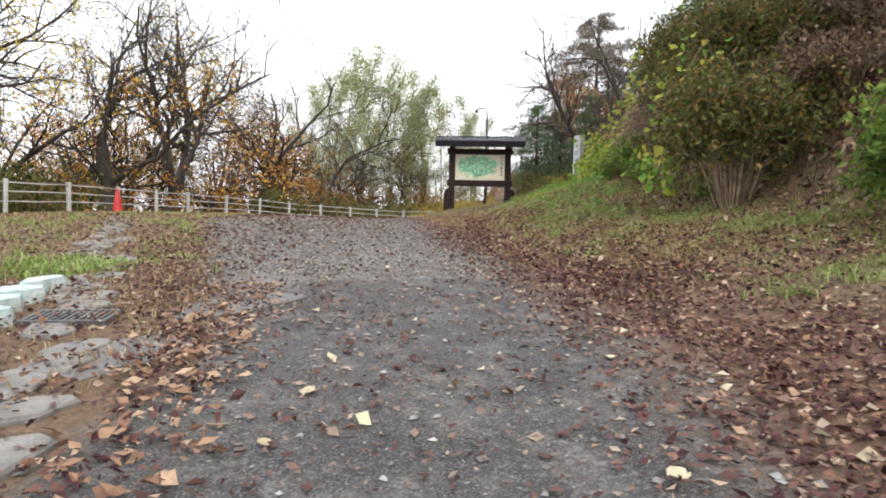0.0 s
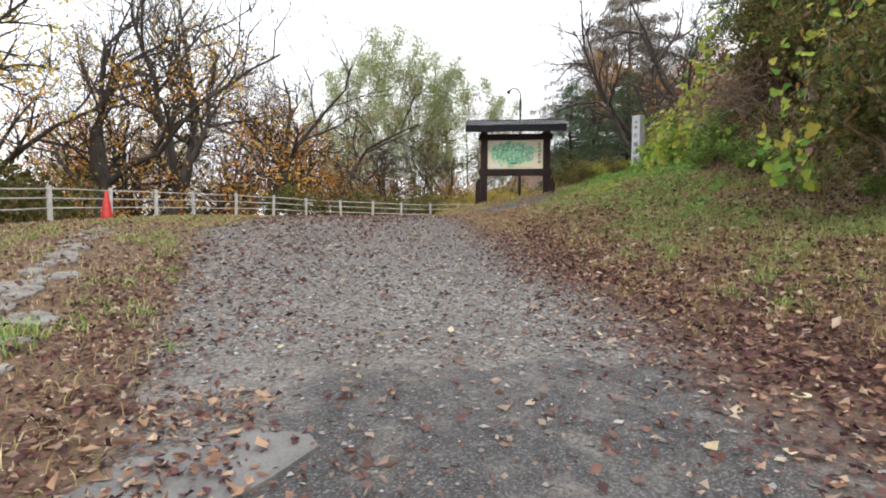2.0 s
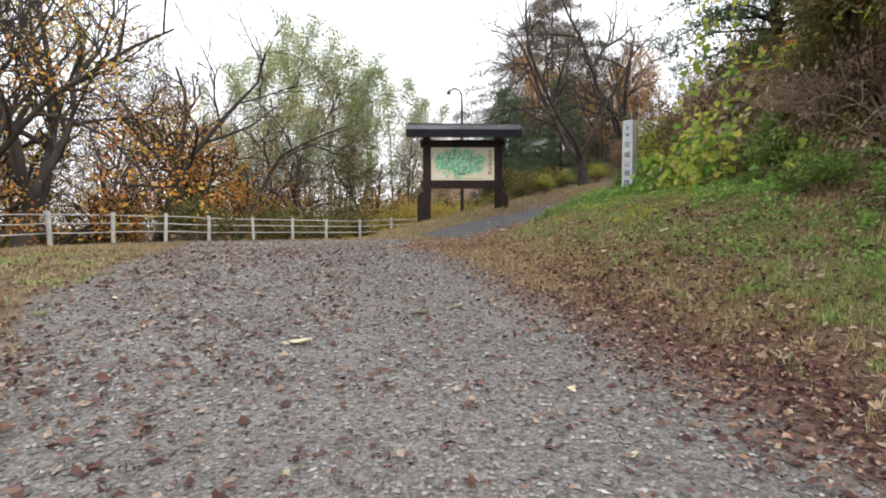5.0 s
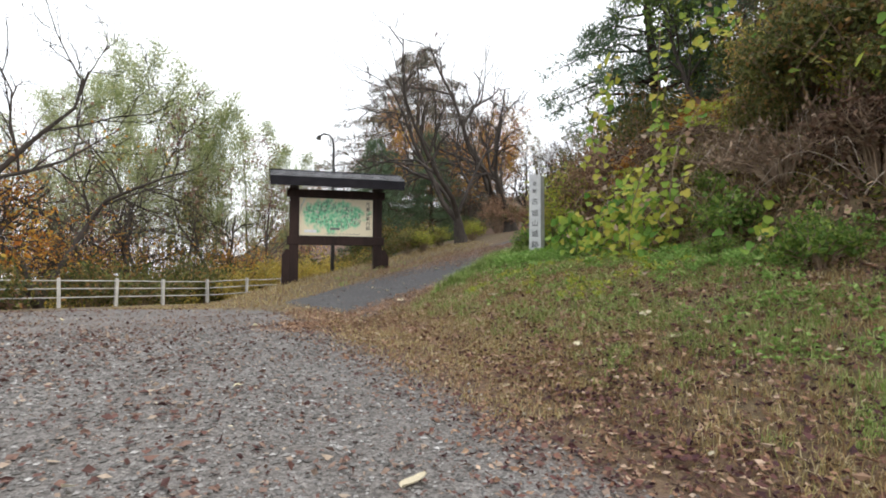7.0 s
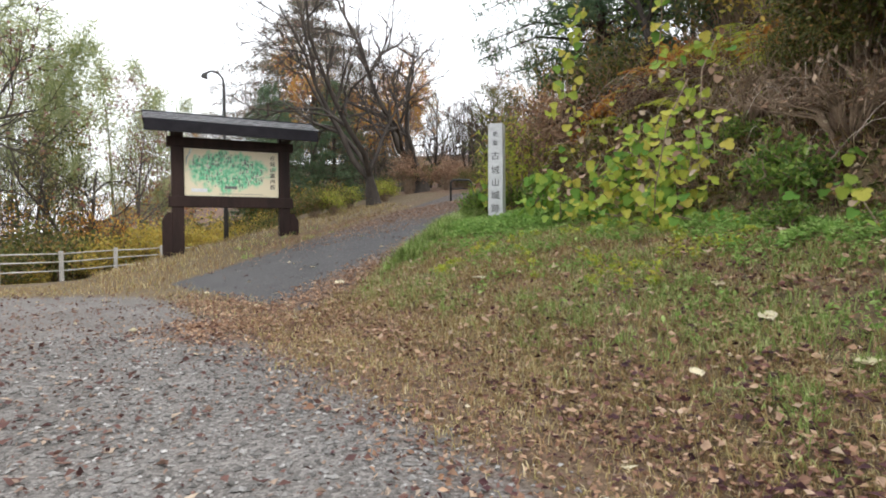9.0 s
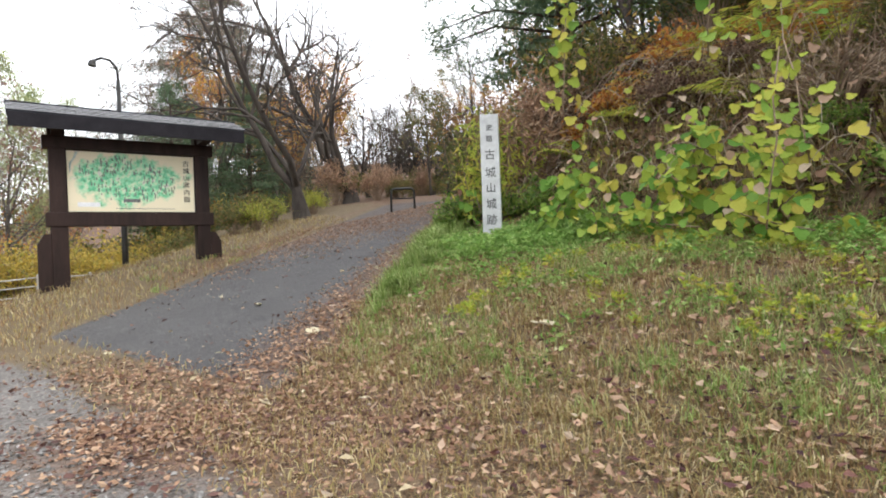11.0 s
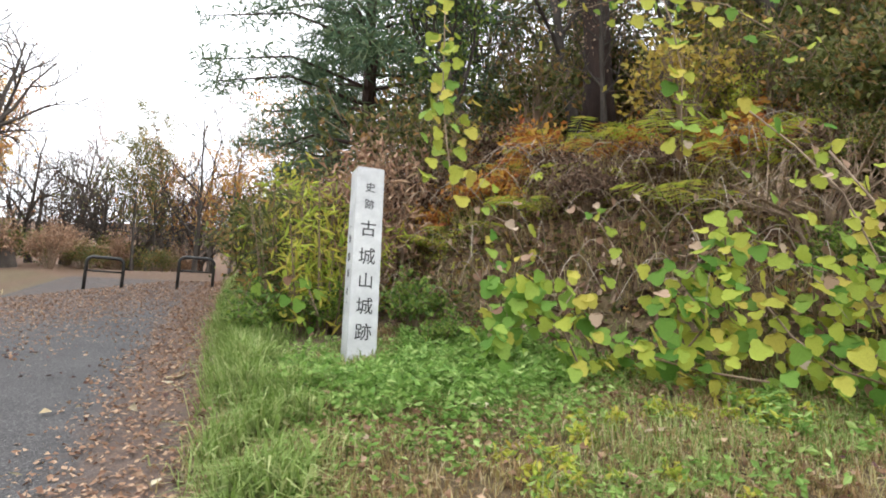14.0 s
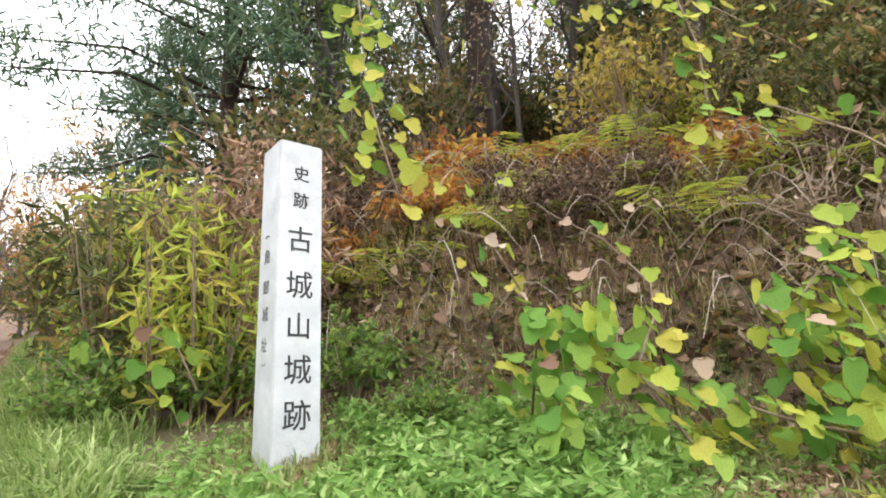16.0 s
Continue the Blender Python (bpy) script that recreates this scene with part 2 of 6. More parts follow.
def ground_material():
    """Grass, gravel, asphalt and leaf mould, mixed by the ground's own cover weights."""
    m, nd, lk, bs = node_mat("ground_cover")
    at = nd.new("ShaderNodeAttribute")
    at.attribute_name = "cover"
    sep = nd.new("ShaderNodeSeparateColor")
    lk.new(at.outputs["Color"], sep.inputs[0])
    edge = noise_node(nd, lk, 3.5, 6.0, 0.7)

    def sharp(sock, width=0.16):
        a = nd.new("ShaderNodeMath")
        a.operation = "MULTIPLY_ADD"
        lk.new(edge.outputs[0], a.inputs[0])
        a.inputs[1].default_value = 0.8
        lk.new(sock, a.inputs[2])
        r = nd.new("ShaderNodeMapRange")
        r.inputs["From Min"].default_value, r.inputs["From Max"].default_value = 0.9 - width, 0.9 + width
        lk.new(a.outputs[0], r.inputs["Value"])
        return r.outputs[0]

    def layer(stops, scale, detail=8.0):
        n = noise_node(nd, lk, scale, detail, 0.75)
        r = ramp_node(nd, stops)
        lk.new(n.outputs[0], r.inputs[0])
        return r.outputs[0]

    def stones(scale, stops):
        tc = nd.new("ShaderNodeTexCoord")
        v = nd.new("ShaderNodeTexVoronoi")
        v.inputs["Scale"].default_value = scale
        lk.new(tc.outputs["Object"], v.inputs["Vector"])
        s = nd.new("ShaderNodeSeparateColor")
        lk.new(v.outputs["Color"], s.inputs[0])
        r = ramp_node(nd, stops)
        lk.new(s.outputs[0], r.inputs[0])
        return r.outputs[0], v.outputs["Distance"]

    soil = layer([(0.3, (0.06, 0.042, 0.026)), (0.45, (0.14, 0.098, 0.056)), (0.58, (0.15, 0.112, 0.058)), (0.7, (0.22, 0.155, 0.10))], 7.0)
    fine = layer([(0.3, (0.6, 0.6, 0.6)), (0.7, (1.25, 1.25, 1.2))], 45.0)
    soil = mix_node(nd, lk, 1.0, soil, fine, "MULTIPLY")
    peb, dist = stones(60.0, [(0.0, (0.105, 0.096, 0.090)), (0.5, (0.172, 0.160, 0.150)), (1.0, (0.28, 0.262, 0.245))])
    blot = layer([(0.35, (0.72, 0.70, 0.68)), (0.65, (1.08, 1.08, 1.08))], 0.9)
    gravel = mix_node(nd, lk, 1.0, peb, blot, "MULTIPLY")
    tar, dist2 = stones(130.0, [(0.0, (0.040, 0.038, 0.039)), (0.7, (0.074, 0.070, 0.070)), (1.0, (0.18, 0.175, 0.17))])
    tar = mix_node(nd, lk, 1.0, tar, layer([(0.3, (0.75, 0.75, 0.76)), (0.7, (1.2, 1.2, 1.2))], 1.2), "MULTIPLY")
    mould = layer([(0.3, (0.07, 0.038, 0.026)), (0.5, (0.155, 0.09, 0.06)), (0.7, (0.26, 0.165, 0.11))], 14.0)
    mould = mix_node(nd, lk, 1.0, mould, fine, "MULTIPLY")
    col = mix_node(nd, lk, sharp(sep.outputs[0]), soil, gravel)
    col = mix_node(nd, lk, sharp(sep.outputs[1], 0.08), col, tar)
    col = mix_node(nd, lk, sharp(sep.outputs[2], 0.3), col, mould)
    lk.new(col, bs.inputs["Base Color"])
    bs.inputs["Roughness"].default_value = 0.92
    hn = noise_node(nd, lk, 55.0, 6.0, 0.7)
    ad = nd.new("ShaderNodeMath")
    ad.operation = "SUBTRACT"
    lk.new(hn.outputs[0], ad.inputs[0])
    lk.new(dist, ad.inputs[1])
    bump_node(nd, lk, ad.outputs[0], 0.7, 0.012, bs)
    return m


# ---- the lie of the land ----


def sstep(a, b, v):
    t = np.clip((v - a) / (b - a), 0, 1)
    return t * t * (3 - 2 * t)


def soft_plus(v, w):
    return w * np.logaddexp(0, v / w)


def road_z(y):
    """The gravel track: climbs, then crests and falls a little."""
    low = -0.03 + 0.087 * np.maximum(y, -14)
    high = 1.014 + 0.29 * (1 - np.exp(-np.clip(y - 12, 0, 12) * 0.3)) - 0.035 * np.clip(y - 22, 0, 20)
    return np.where(y < 12, low, high)


def lane_plane(x, y):
    """The asphalt lane that climbs aside."""
    return 1.62 + 0.18 * (np.clip(x, -6, 16) - 1.3) + 0.03 * (np.clip(y, -5, 44) - 18.8)


def lane_side(x, y):
    """How far a place lies beyond the lane's edge beneath the bank."""
    bend = 0.010 * np.clip(x - 4, 0, 20) ** 2
    return (x - 1.0) * 0.63 - (y - 18.1 + bend * 0.6) * 0.777


def lane_width_side(x, y):
    """How far a place lies beyond the lane's other edge."""
    left_y = 22.3 + 0.80 * (x + 0.3)
    return (y - left_y) * 0.78


def beyond_fence(x, y):
    o1 = (-(x + 10.6) * 7.6 + (y - 13.3) * 1.0) / 7.67
    o2 = (-(x + 9.6) * 8.1 + (y - 20.9) * 6.1) / 10.14
    o3 = (-(x + 3.5) * 2.5 + (y - 29.0) * 4.0) / 4.72
    return np.maximum(np.maximum(o1, o2), o3)


def bank_in(x, y):
    foot = 4.6 - 0.5 * sstep(8.0, 12.0, y) + 0.9 * sstep(12.5, 17, y) - 0.25 * np.sin(y * 0.9)
    return np.minimum(x - foot, lane_side(x, y) - 1.9)


def land(x, y):
    x, y = np.asarray(x, float), np.asarray(y, float)
    r, p = road_z(y), lane_plane(x, y)
    mound = np.minimum(r + (0.17 + 0.19 * sstep(8.5, 13, y)) * soft_plus(x - 0.6, 0.25), p + 0.28)
    mound = np.maximum(mound, r)
    p = p + (r - p) * sstep(3.2, 6.0, lane_width_side(x, y)) * sstep(7, 3, x)
    lane = r + soft_plus(p - r, 0.08)
    lane = lane + 0.16 * sstep(0.15, 1.2, lane_width_side(x, y)) * sstep(-2.5, 0.5, x)
    w = sstep(-0.15, 0.55, lane_side(x, y))
    z = lane * (1 - w) + mound * w
    b = bank_in(x, y)
    tall, steep = 3.5 + 3.0 * sstep(15, 10, y), 0.75 + 0.30 * sstep(14, 9, y)
    z = z + 0.75 * sstep(-0.1, 1.3, b) + tall * (1 - np.exp(-soft_plus(b - 0.3, 0.3) * steep / tall))
    o = soft_plus(beyond_fence(x, y) - 0.9, 0.5)
    z = z - 4.5 * (1 - np.exp(-o * 0.34 / 4.5)) * (1 - 0.75 * sstep(6, 16, x))
    left = sstep(-3.2, -6.0, x) * (1 - sstep(9, 14, y))
    z = z + 0.10 * left
    ridge = np.sin(x * 0.21 + 1.3) * np.cos(y * 0.17) * 2.5 * sstep(50, 120, np.hypot(x, y - 15))
    ridge = ridge + 9.0 * sstep(10, 55, (x - 13) * 0.78 + (y - 30) * 0.62) * sstep(4, 14, x)
    rough = 0.02 * np.sin(x * 2.3 + y * 1.1) * np.sin(y * 1.9 - x * 0.7) + 0.012 * np.sin(x * 6.1 + 2 * y) * np.sin(y * 5.3 - x)
    flat = sstep(0.4, 1.0, np.abs(x + 1.6) / 3.0)
    return z + ridge + rough * (0.25 + 0.75 * flat) * (0.3 + 0.7 * w)


def ground_z(x, y):
    return float(land(x, y))


def covers(x, y):
    """How much gravel, asphalt and leaf mould lies at a place."""
    side, other = lane_side(x, y), lane_width_side(x, y)
    left = -1.5 - 0.42 * np.clip(y - 3, 0, 9) - 0.12 * np.clip(y - 12, 0, 30)
    right = 1.35 - 0.16 * np.clip(y - 3, 0, 9) - 0.09 * np.clip(y - 12, 0, 12)
    gravel = sstep(-0.35, 0.3, x - left) * sstep(-0.35, 0.3, right - x) * sstep(0.6, -0.4, beyond_fence(x, y) + 1.0)
    gravel = gravel * sstep(0.5, -0.6, lane_width_side(x, y) * 0.6 + (x + 1.3) * 0.9)
    lane = sstep(-0.28, 0.12, -side) * sstep(-0.25, 0.15, -other) * sstep(-0.3, 0.3, x - (0.4 - 0.16 * (y - 18.0)) + 0.25)
    lane = lane * sstep(14.5, 12.2, x)
    old = sstep(0.35, -0.35, y - 5.6 - 0.15 * (x + 1)) * sstep(-0.3, 0.2, x + 1.6) * sstep(-0.2, 0.3, 1.25 - x)
    litter = 0.85 * sstep(-1.0, 0.3, x - right) * sstep(2.2, 0.2, x - right) * sstep(14, 9, y)
    litter = np.maximum(litter, 0.85 * sstep(0.5, -0.3, np.abs(side + 0.20) - 0.32) * sstep(17, 18, y))
    litter = np.maximum(litter, 0.9 * sstep(1.1, 0.2, np.abs(y - 16.9 + 0.5 * x)) * sstep(1.6, 0.6, x) * sstep(-1.8, -0.6, x))
    litter = np.maximum(litter, 0.42 * sstep(-0.8, 0.1, x - right) * sstep(1.6, 0.2, x - right) * sstep(10, 12, y) * sstep(19, 16, y))
    litter = np.maximum(litter, 0.5 * sstep(10, 13, y) * sstep(21, 19, y) * sstep(-3.5, -1.5, x) * sstep(1.2, 0.6, x) * (1 - gravel) * (1 - np.clip(lane, 0, 1)))
    litter = np.maximum(litter, 0.85 * sstep(0.2, 1.2, bank_in(x, y)))
    litter = np.maximum(litter, 0.6 * sstep(-0.4, 0.3, left - x) * sstep(3.4, 2.0, left - x) * sstep(15, 10, y))
    litter = np.maximum(litter, 0.7 * sstep(11.8, 13.5, x) * sstep(1.5, 0.5, side) * sstep(24, 25, y))
    litter = np.maximum(litter, 0.8 * sstep(-0.4, 2.0, beyond_fence(x, y)))
    litter = np.maximum(litter, 0.5 * sstep(0.1, 0.5, other) * sstep(1.0, 0.5, other) * sstep(1, 3, x))
    litter = np.maximum(litter, 0.55 * sstep(22, 27, y) * np.clip(lane, 0, 1))
    return gravel, np.maximum(lane, 0.56 * old), litter * (1 - 0.35 * np.clip(lane, 0, 1))


def axis(lo, hi, step, far):
    a = list(np.arange(lo, hi + 1e-6, step))
    d = step
    while a[-1] < far:
        d *= 1.25
        a.append(a[-1] + d)
    d = step
    while a[0] > -far:
        d *= 1.25
        a.insert(0, a[0] - d)
    return np.array(a)


def link_mesh(name, verts, faces, mats, parent=None, smooth=False, index=None):
    me = bpy.data.meshes.new(name)
    me.from_pydata(verts if isinstance(verts, list) else verts.tolist(), [], faces if isinstance(faces, list) else faces.tolist())
    for m in mats if isinstance(mats, (list, tuple)) else [mats]:
        me.materials.append(m)
    if smooth:
        me.polygons.foreach_set("use_smooth", [True] * len(me.polygons))
    if index is not None:
        me.polygons.foreach_set("material_index", list(index))
    me.update()
    ob = new(name, me)
    ob.parent = parent
    return ob


def build_ground():
    xs, ys = axis(-13, 14, 0.14, 600), axis(-5, 40, 0.14, 600)
    gx, gy = np.meshgrid(xs, ys)
    gz = land(gx, gy)
    v = np.stack([gx.ravel(), gy.ravel(), gz.ravel()], 1)
    n, k = len(xs), len(ys)
    i = (np.arange(k - 1)[:, None] * n + np.arange(n - 1)[None]).ravel()
    ob = link_mesh("ground", v, np.stack([i, i + 1, i + n + 1, i + n], 1), ground_material(), smooth=True)
    att = ob.data.color_attributes.new("cover", "FLOAT_COLOR", "POINT")
    g, a, l = covers(gx.ravel(), gy.ravel())
    att.data.foreach_set("color", np.stack([g, a, l, np.ones_like(g)], 1).ravel())
    return tagged(ob, "gravel track, asphalt lane and leaf-strewn grass slopes", "ground", kind="structure")


build_ground()

# ---- helpers for things ----


def part(name, bm, material, parent=None, label="", smooth=False):
    me = bpy.data.meshes.new(name)
    bm.normal_update()
    bm.to_mesh(me)
    bm.free()
    for m in material if isinstance(material, (list, tuple)) else [material]:
        me.materials.append(m)
    if smooth:
        me.polygons.foreach_set("use_smooth", [True] * len(me.polygons))
    ob = new(name, me)
    ob.parent = parent
    if label:
        ob["label"] = label
    return ob


def thing(name, m, label, category, group=""):
    ob = new(name)
    ob.matrix_basis = m
    return tagged(ob, label, category, group)


def box(bm, x0, x1, y0, y1, z0, z1, bevel=0.0):
    r = bmesh.ops.create_cube(bm, size=1.0)
    for v in r["verts"]:
        v.co = Vector(((x0 + x1) / 2 + v.co.x * (x1 - x0), (y0 + y1) / 2 + v.co.y * (y1 - y0), (z0 + z1) / 2 + v.co.z * (z1 - z0)))
    if bevel:
        es = list({e for v in r["verts"] for e in v.link_edges})
        bmesh.ops.bevel(bm, geom=es, offset=bevel, segments=2, affect="EDGES", profile=0.6)
    return bm


def tube(V, F, pts, radii, sides, close=True):
    """A tapered tube along pts, added to the lists V and F."""
    pts = [Vector(p) for p in pts]
    base, n = len(V), len(pts)
    up = Vector((0.13, 0.37, 1)).normalized()
    for k, p in enumerate(pts):
        d = (pts[min(k + 1, n - 1)] - pts[max(k - 1, 0)]).normalized()
        a = d.cross(up)
        if a.length < 0.05:
            a = d.cross(Vector((1, 0, 0)))
        a.normalize()
        b = d.cross(a)
        for s in range(sides):
            c = 2 * math.pi * s / sides
            V.append(tuple(p + (a * math.cos(c) + b * math.sin(c)) * radii[k]))
    for k in range(n - 1):
        for s in range(sides):
            i, j = base + k * sides + s, base + k * sides + (s + 1) % sides
            F.append((i, j, j + sides, i + sides))
    if close:
        F.append(tuple(base + s for s in reversed(range(sides))))
        F.append(tuple(base + (n - 1) * sides + s for s in range(sides)))


def tube_part(name, pts, radius, sides, material, parent=None, label=""):
    V, F = [], []
    tube(V, F, pts, [radius] * len(pts) if isinstance(radius, float) else radius, sides)
    ob = link_mesh(name, V, F, material, parent, smooth=True)
    if label:
        ob["label"] = label
    return ob


def leaf_cloud(centres, sizes, rng, droop=0.3, slim=0.55, flat=0.0):
    """Small pointed leaves, each folded along its rib: vertices and faces."""
    n = len(centres)
    d = rng.normal(size=(n, 3))
    d[:, 2] = d[:, 2] * (1 - flat) - droop
    d /= np.linalg.norm(d, axis=1, keepdims=True) + 1e-9
    s = rng.normal(size=(n, 3))
    if flat:
        s[:, 2] *= 1 - flat
    s -= d * np.sum(s * d, 1, keepdims=True)
    s /= np.linalg.norm(s, axis=1, keepdims=True) + 1e-9
    up = np.cross(d, s)
    L = np.asarray(sizes)[:, None]
    c = np.asarray(centres)
    v = np.stack([c, c + d * L * 0.5 + s * L * slim * 0.5 + up * L * 0.1, c + d * L, c + d * L * 0.5 - s * L * slim * 0.5 + up * L * 0.1], 1).reshape(-1, 3)
    i = np.arange(n)[:, None] * 4
    return v, np.concatenate([i + [[0, 1, 2]], i + [[0, 2, 3]]], 0)


def grow(rng, start, heading, length, radius, level, spec, out, tips):
    """One branch and, from it, its smaller ones. out: (points, radii, sides)."""
    segs = 6 if level == 0 else 7 if level == 1 else 4 if level == 2 else 3
    p, d = Vector(start), Vector(heading).normalized()
    pts, rad = [p.copy()], [radius]
    for k in range(segs):
        jit = spec["bend"][min(level, 3)]
        d = (d + Vector(rng.normal(0, jit, 3).tolist()) + Vector((0, 0, spec["lift"][min(level, 3)]))).normalized()
        p = p + d * (length / segs)
        pts.append(p.copy())
        rad.append(max(radius * (1 - (1 - spec["taper"]) * (k + 1) / segs), spec.get("fine", 0.006) * 0.6))
    if level == 0:
        rad[0] *= 1.45
    out.append((pts, rad, 8 if level == 0 else 6 if level == 1 else 4 if level == 2 else 3))
    if level >= spec["levels"]:
        tips.extend(pts[1:])
        return
    kids = spec["kids"][level]
    for k in range(kids):
        f = spec["from"][level] + (1 - spec["from"][level]) * (k + rng.random() * 0.8) / kids
        i = min(int(f * segs), segs - 1)
        q = pts[i].lerp(pts[i + 1], f * segs - i)
        dd = (pts[i + 1] - pts[i]).normalized()
        spin = k * 2.4 + rng.random() * 1.2
        side = dd.cross(Vector((math.cos(spin), math.sin(spin), 0.3)))
        if side.length < 0.05:
            side = Vector((1, 0, 0))
        a = spec["angle"][level] * (0.7 + 0.6 * rng.random())
        nd = (dd * math.cos(a) + side.normalized() * math.sin(a)).normalized()
        grow(rng, q, nd, length * spec["ratio"][level] * (0.7 + 0.6 * rng.random()) * (1.1 - 0.4 * f), max(rad[i] * spec["thin"], spec.get("fine", 0.006)), level + 1, spec, out, tips)


FORK = dict(fine=0.011, levels=4, kids=(4, 7, 7, 6), **{"from": (0.55, 0.25, 0.12, 0.1)}, angle=(0.62, 0.75, 0.75, 0.65), ratio=(4.0, 0.5, 0.52, 0.55), thin=0.66, taper=0.22,
            bend=(0.10, 0.19, 0.24, 0.26), lift=(0.05, 0.03, 0.05, 0.03))
SLIM = dict(levels=3, kids=(11, 7, 6), **{"from": (0.25, 0.2, 0.15)}, angle=(0.75, 0.7, 0.7), ratio=(0.42, 0.5, 0.5), thin=0.5, taper=0.15,
            bend=(0.07, 0.16, 0.2, 0.2), lift=(0.05, 0.12, 0.06, 0.04))


ARCH = dict(fine=0.009, levels=4, kids=(4, 6, 6, 5), **{"from": (0.6, 0.22, 0.12, 0.1)}, angle=(0.58, 0.72, 0.75, 0.65), ratio=(4.5, 0.52, 0.5, 0.55), thin=0.72, taper=0.2,
            bend=(0.12, 0.18, 0.24, 0.26), lift=(0.05, 0.04, 0.04, 0.03))


def tree(name, seed, at, height, girth, spec, bark, leaves, label, lean=(0, 0), dense=1.0, leaf=0.09, droop=0.3, low=0.0, category="tree", trunk_part=0.55):
    """A tree: trunk with limbs, and a crown of many single leaves."""
    rng = np.random.default_rng(seed)
    out, tips = [], []
    grow(rng, (0, 0, -0.3), (lean[0], lean[1], 1), height * trunk_part, girth, 0, spec, out, tips)
    root = thing(name, pose(at[0], at[1], ground_z(at[0], at[1]) - 0.05, 0, 0, 0), label, category)
    V, F = [], []
    for pts, rad, sides in out:
        tube(V, F, pts, rad, sides, close=False)
    link_mesh("trunk", V, F, bark, root, smooth=True)
    if dense > 0:
        t = np.array([tuple(q) for q in tips])
        n = int(len(t) * dense)
        pick = t[rng.integers(0, len(t), n)]
        if low:
            pick = pick[rng.random(n) < np.clip(1.3 - pick[:, 2] / (height * low), 0, 1)]
        pick = pick + rng.normal(0, 0.10, pick.shape)
        v, f = leaf_cloud(pick, leaf * (0.6 + 0.8 * rng.random(len(pick))), rng, droop)
        link_mesh("crown", v, f, leaves, root)
    return root


def text_part(name, text, size, m, material, parent, deep=0.003, bold=0.0):
    cu = bpy.data.curves.new(name, "FONT")
    cu.body, cu.size, cu.extrude, cu.align_x, cu.align_y = text, size, deep, "CENTER", "CENTER"
    cu.offset = bold
    tmp = bpy.data.objects.new(name, cu)
    scene.collection.objects.link(tmp)
    bpy.context.view_layer.update()
    me = bpy.data.meshes.new_from_object(tmp.evaluated_get(bpy.context.evaluated_depsgraph_get()))
    bpy.data.objects.remove(tmp)
    me.materials.clear()
    me.materials.append(material)
    ob = new(name, me)
    ob.parent, ob.matrix_basis = parent, m
    return ob


# ---- the notice board ----


def map_material():
    m, nd, lk, bs = node_mat("map_print")
    tc = nd.new("ShaderNodeTexCoord")
    sx = nd.new("ShaderNodeSeparateXYZ")
    lk.new(tc.outputs["Object"], sx.inputs[0])
    mp = nd.new("ShaderNodeMapping")
    mp.inputs["Location"].default_value = (0.10, 0, -0.12)
    mp.inputs["Scale"].default_value = (1.0, 0, 1.9)
    lk.new(tc.outputs["Object"], mp.inputs["Vector"])
    ln = nd.new("ShaderNodeVectorMath")
    ln.operation = "LENGTH"
    lk.new(mp.outputs[0], ln.inputs[0])
    n1, n2, n3 = noise_node(nd, lk, 3.0, 5.0), noise_node(nd, lk, 9.0, 4.0), noise_node(nd, lk, 28.0, 2.0)
    ad = nd.new("ShaderNodeMath")
    ad.operation = "MULTIPLY_ADD"
    lk.new(n1.outputs[0], ad.inputs[0])
    ad.inputs[1].default_value = -1.7
    lk.new(ln.outputs[1], ad.inputs[2])
    mask = nd.new("ShaderNodeMapRange")
    mask.inputs["From Min"].default_value, mask.inputs["From Max"].default_value = 0.22, -0.03
    lk.new(ad.outputs[0], mask.inputs["Value"])
    green = ramp_node(nd, [(0.36, (0.10, 0.46, 0.24)), (0.5, (0.26, 0.64, 0.38)), (0.6, (0.55, 0.66, 0.46)), (0.68, (0.56, 0.53, 0.52))])
    lk.new(n2.outputs[0], green.inputs[0])
    speck = ramp_node(nd, [(0.34, (0.35, 0.5, 0.35)), (0.42, (1, 1, 1))])
    lk.new(n3.outputs[0], speck.inputs[0])
    body = mix_node(nd, lk, 1.0, green.outputs[0], speck.outputs[0], "MULTIPLY")
    col = mix_node(nd, lk, mask.outputs[0], (0.72, 0.65, 0.47), body)
    lk.new(col, bs.inputs["Base Color"])
    bs.inputs["Roughness"].default_value = 0.45
    return m


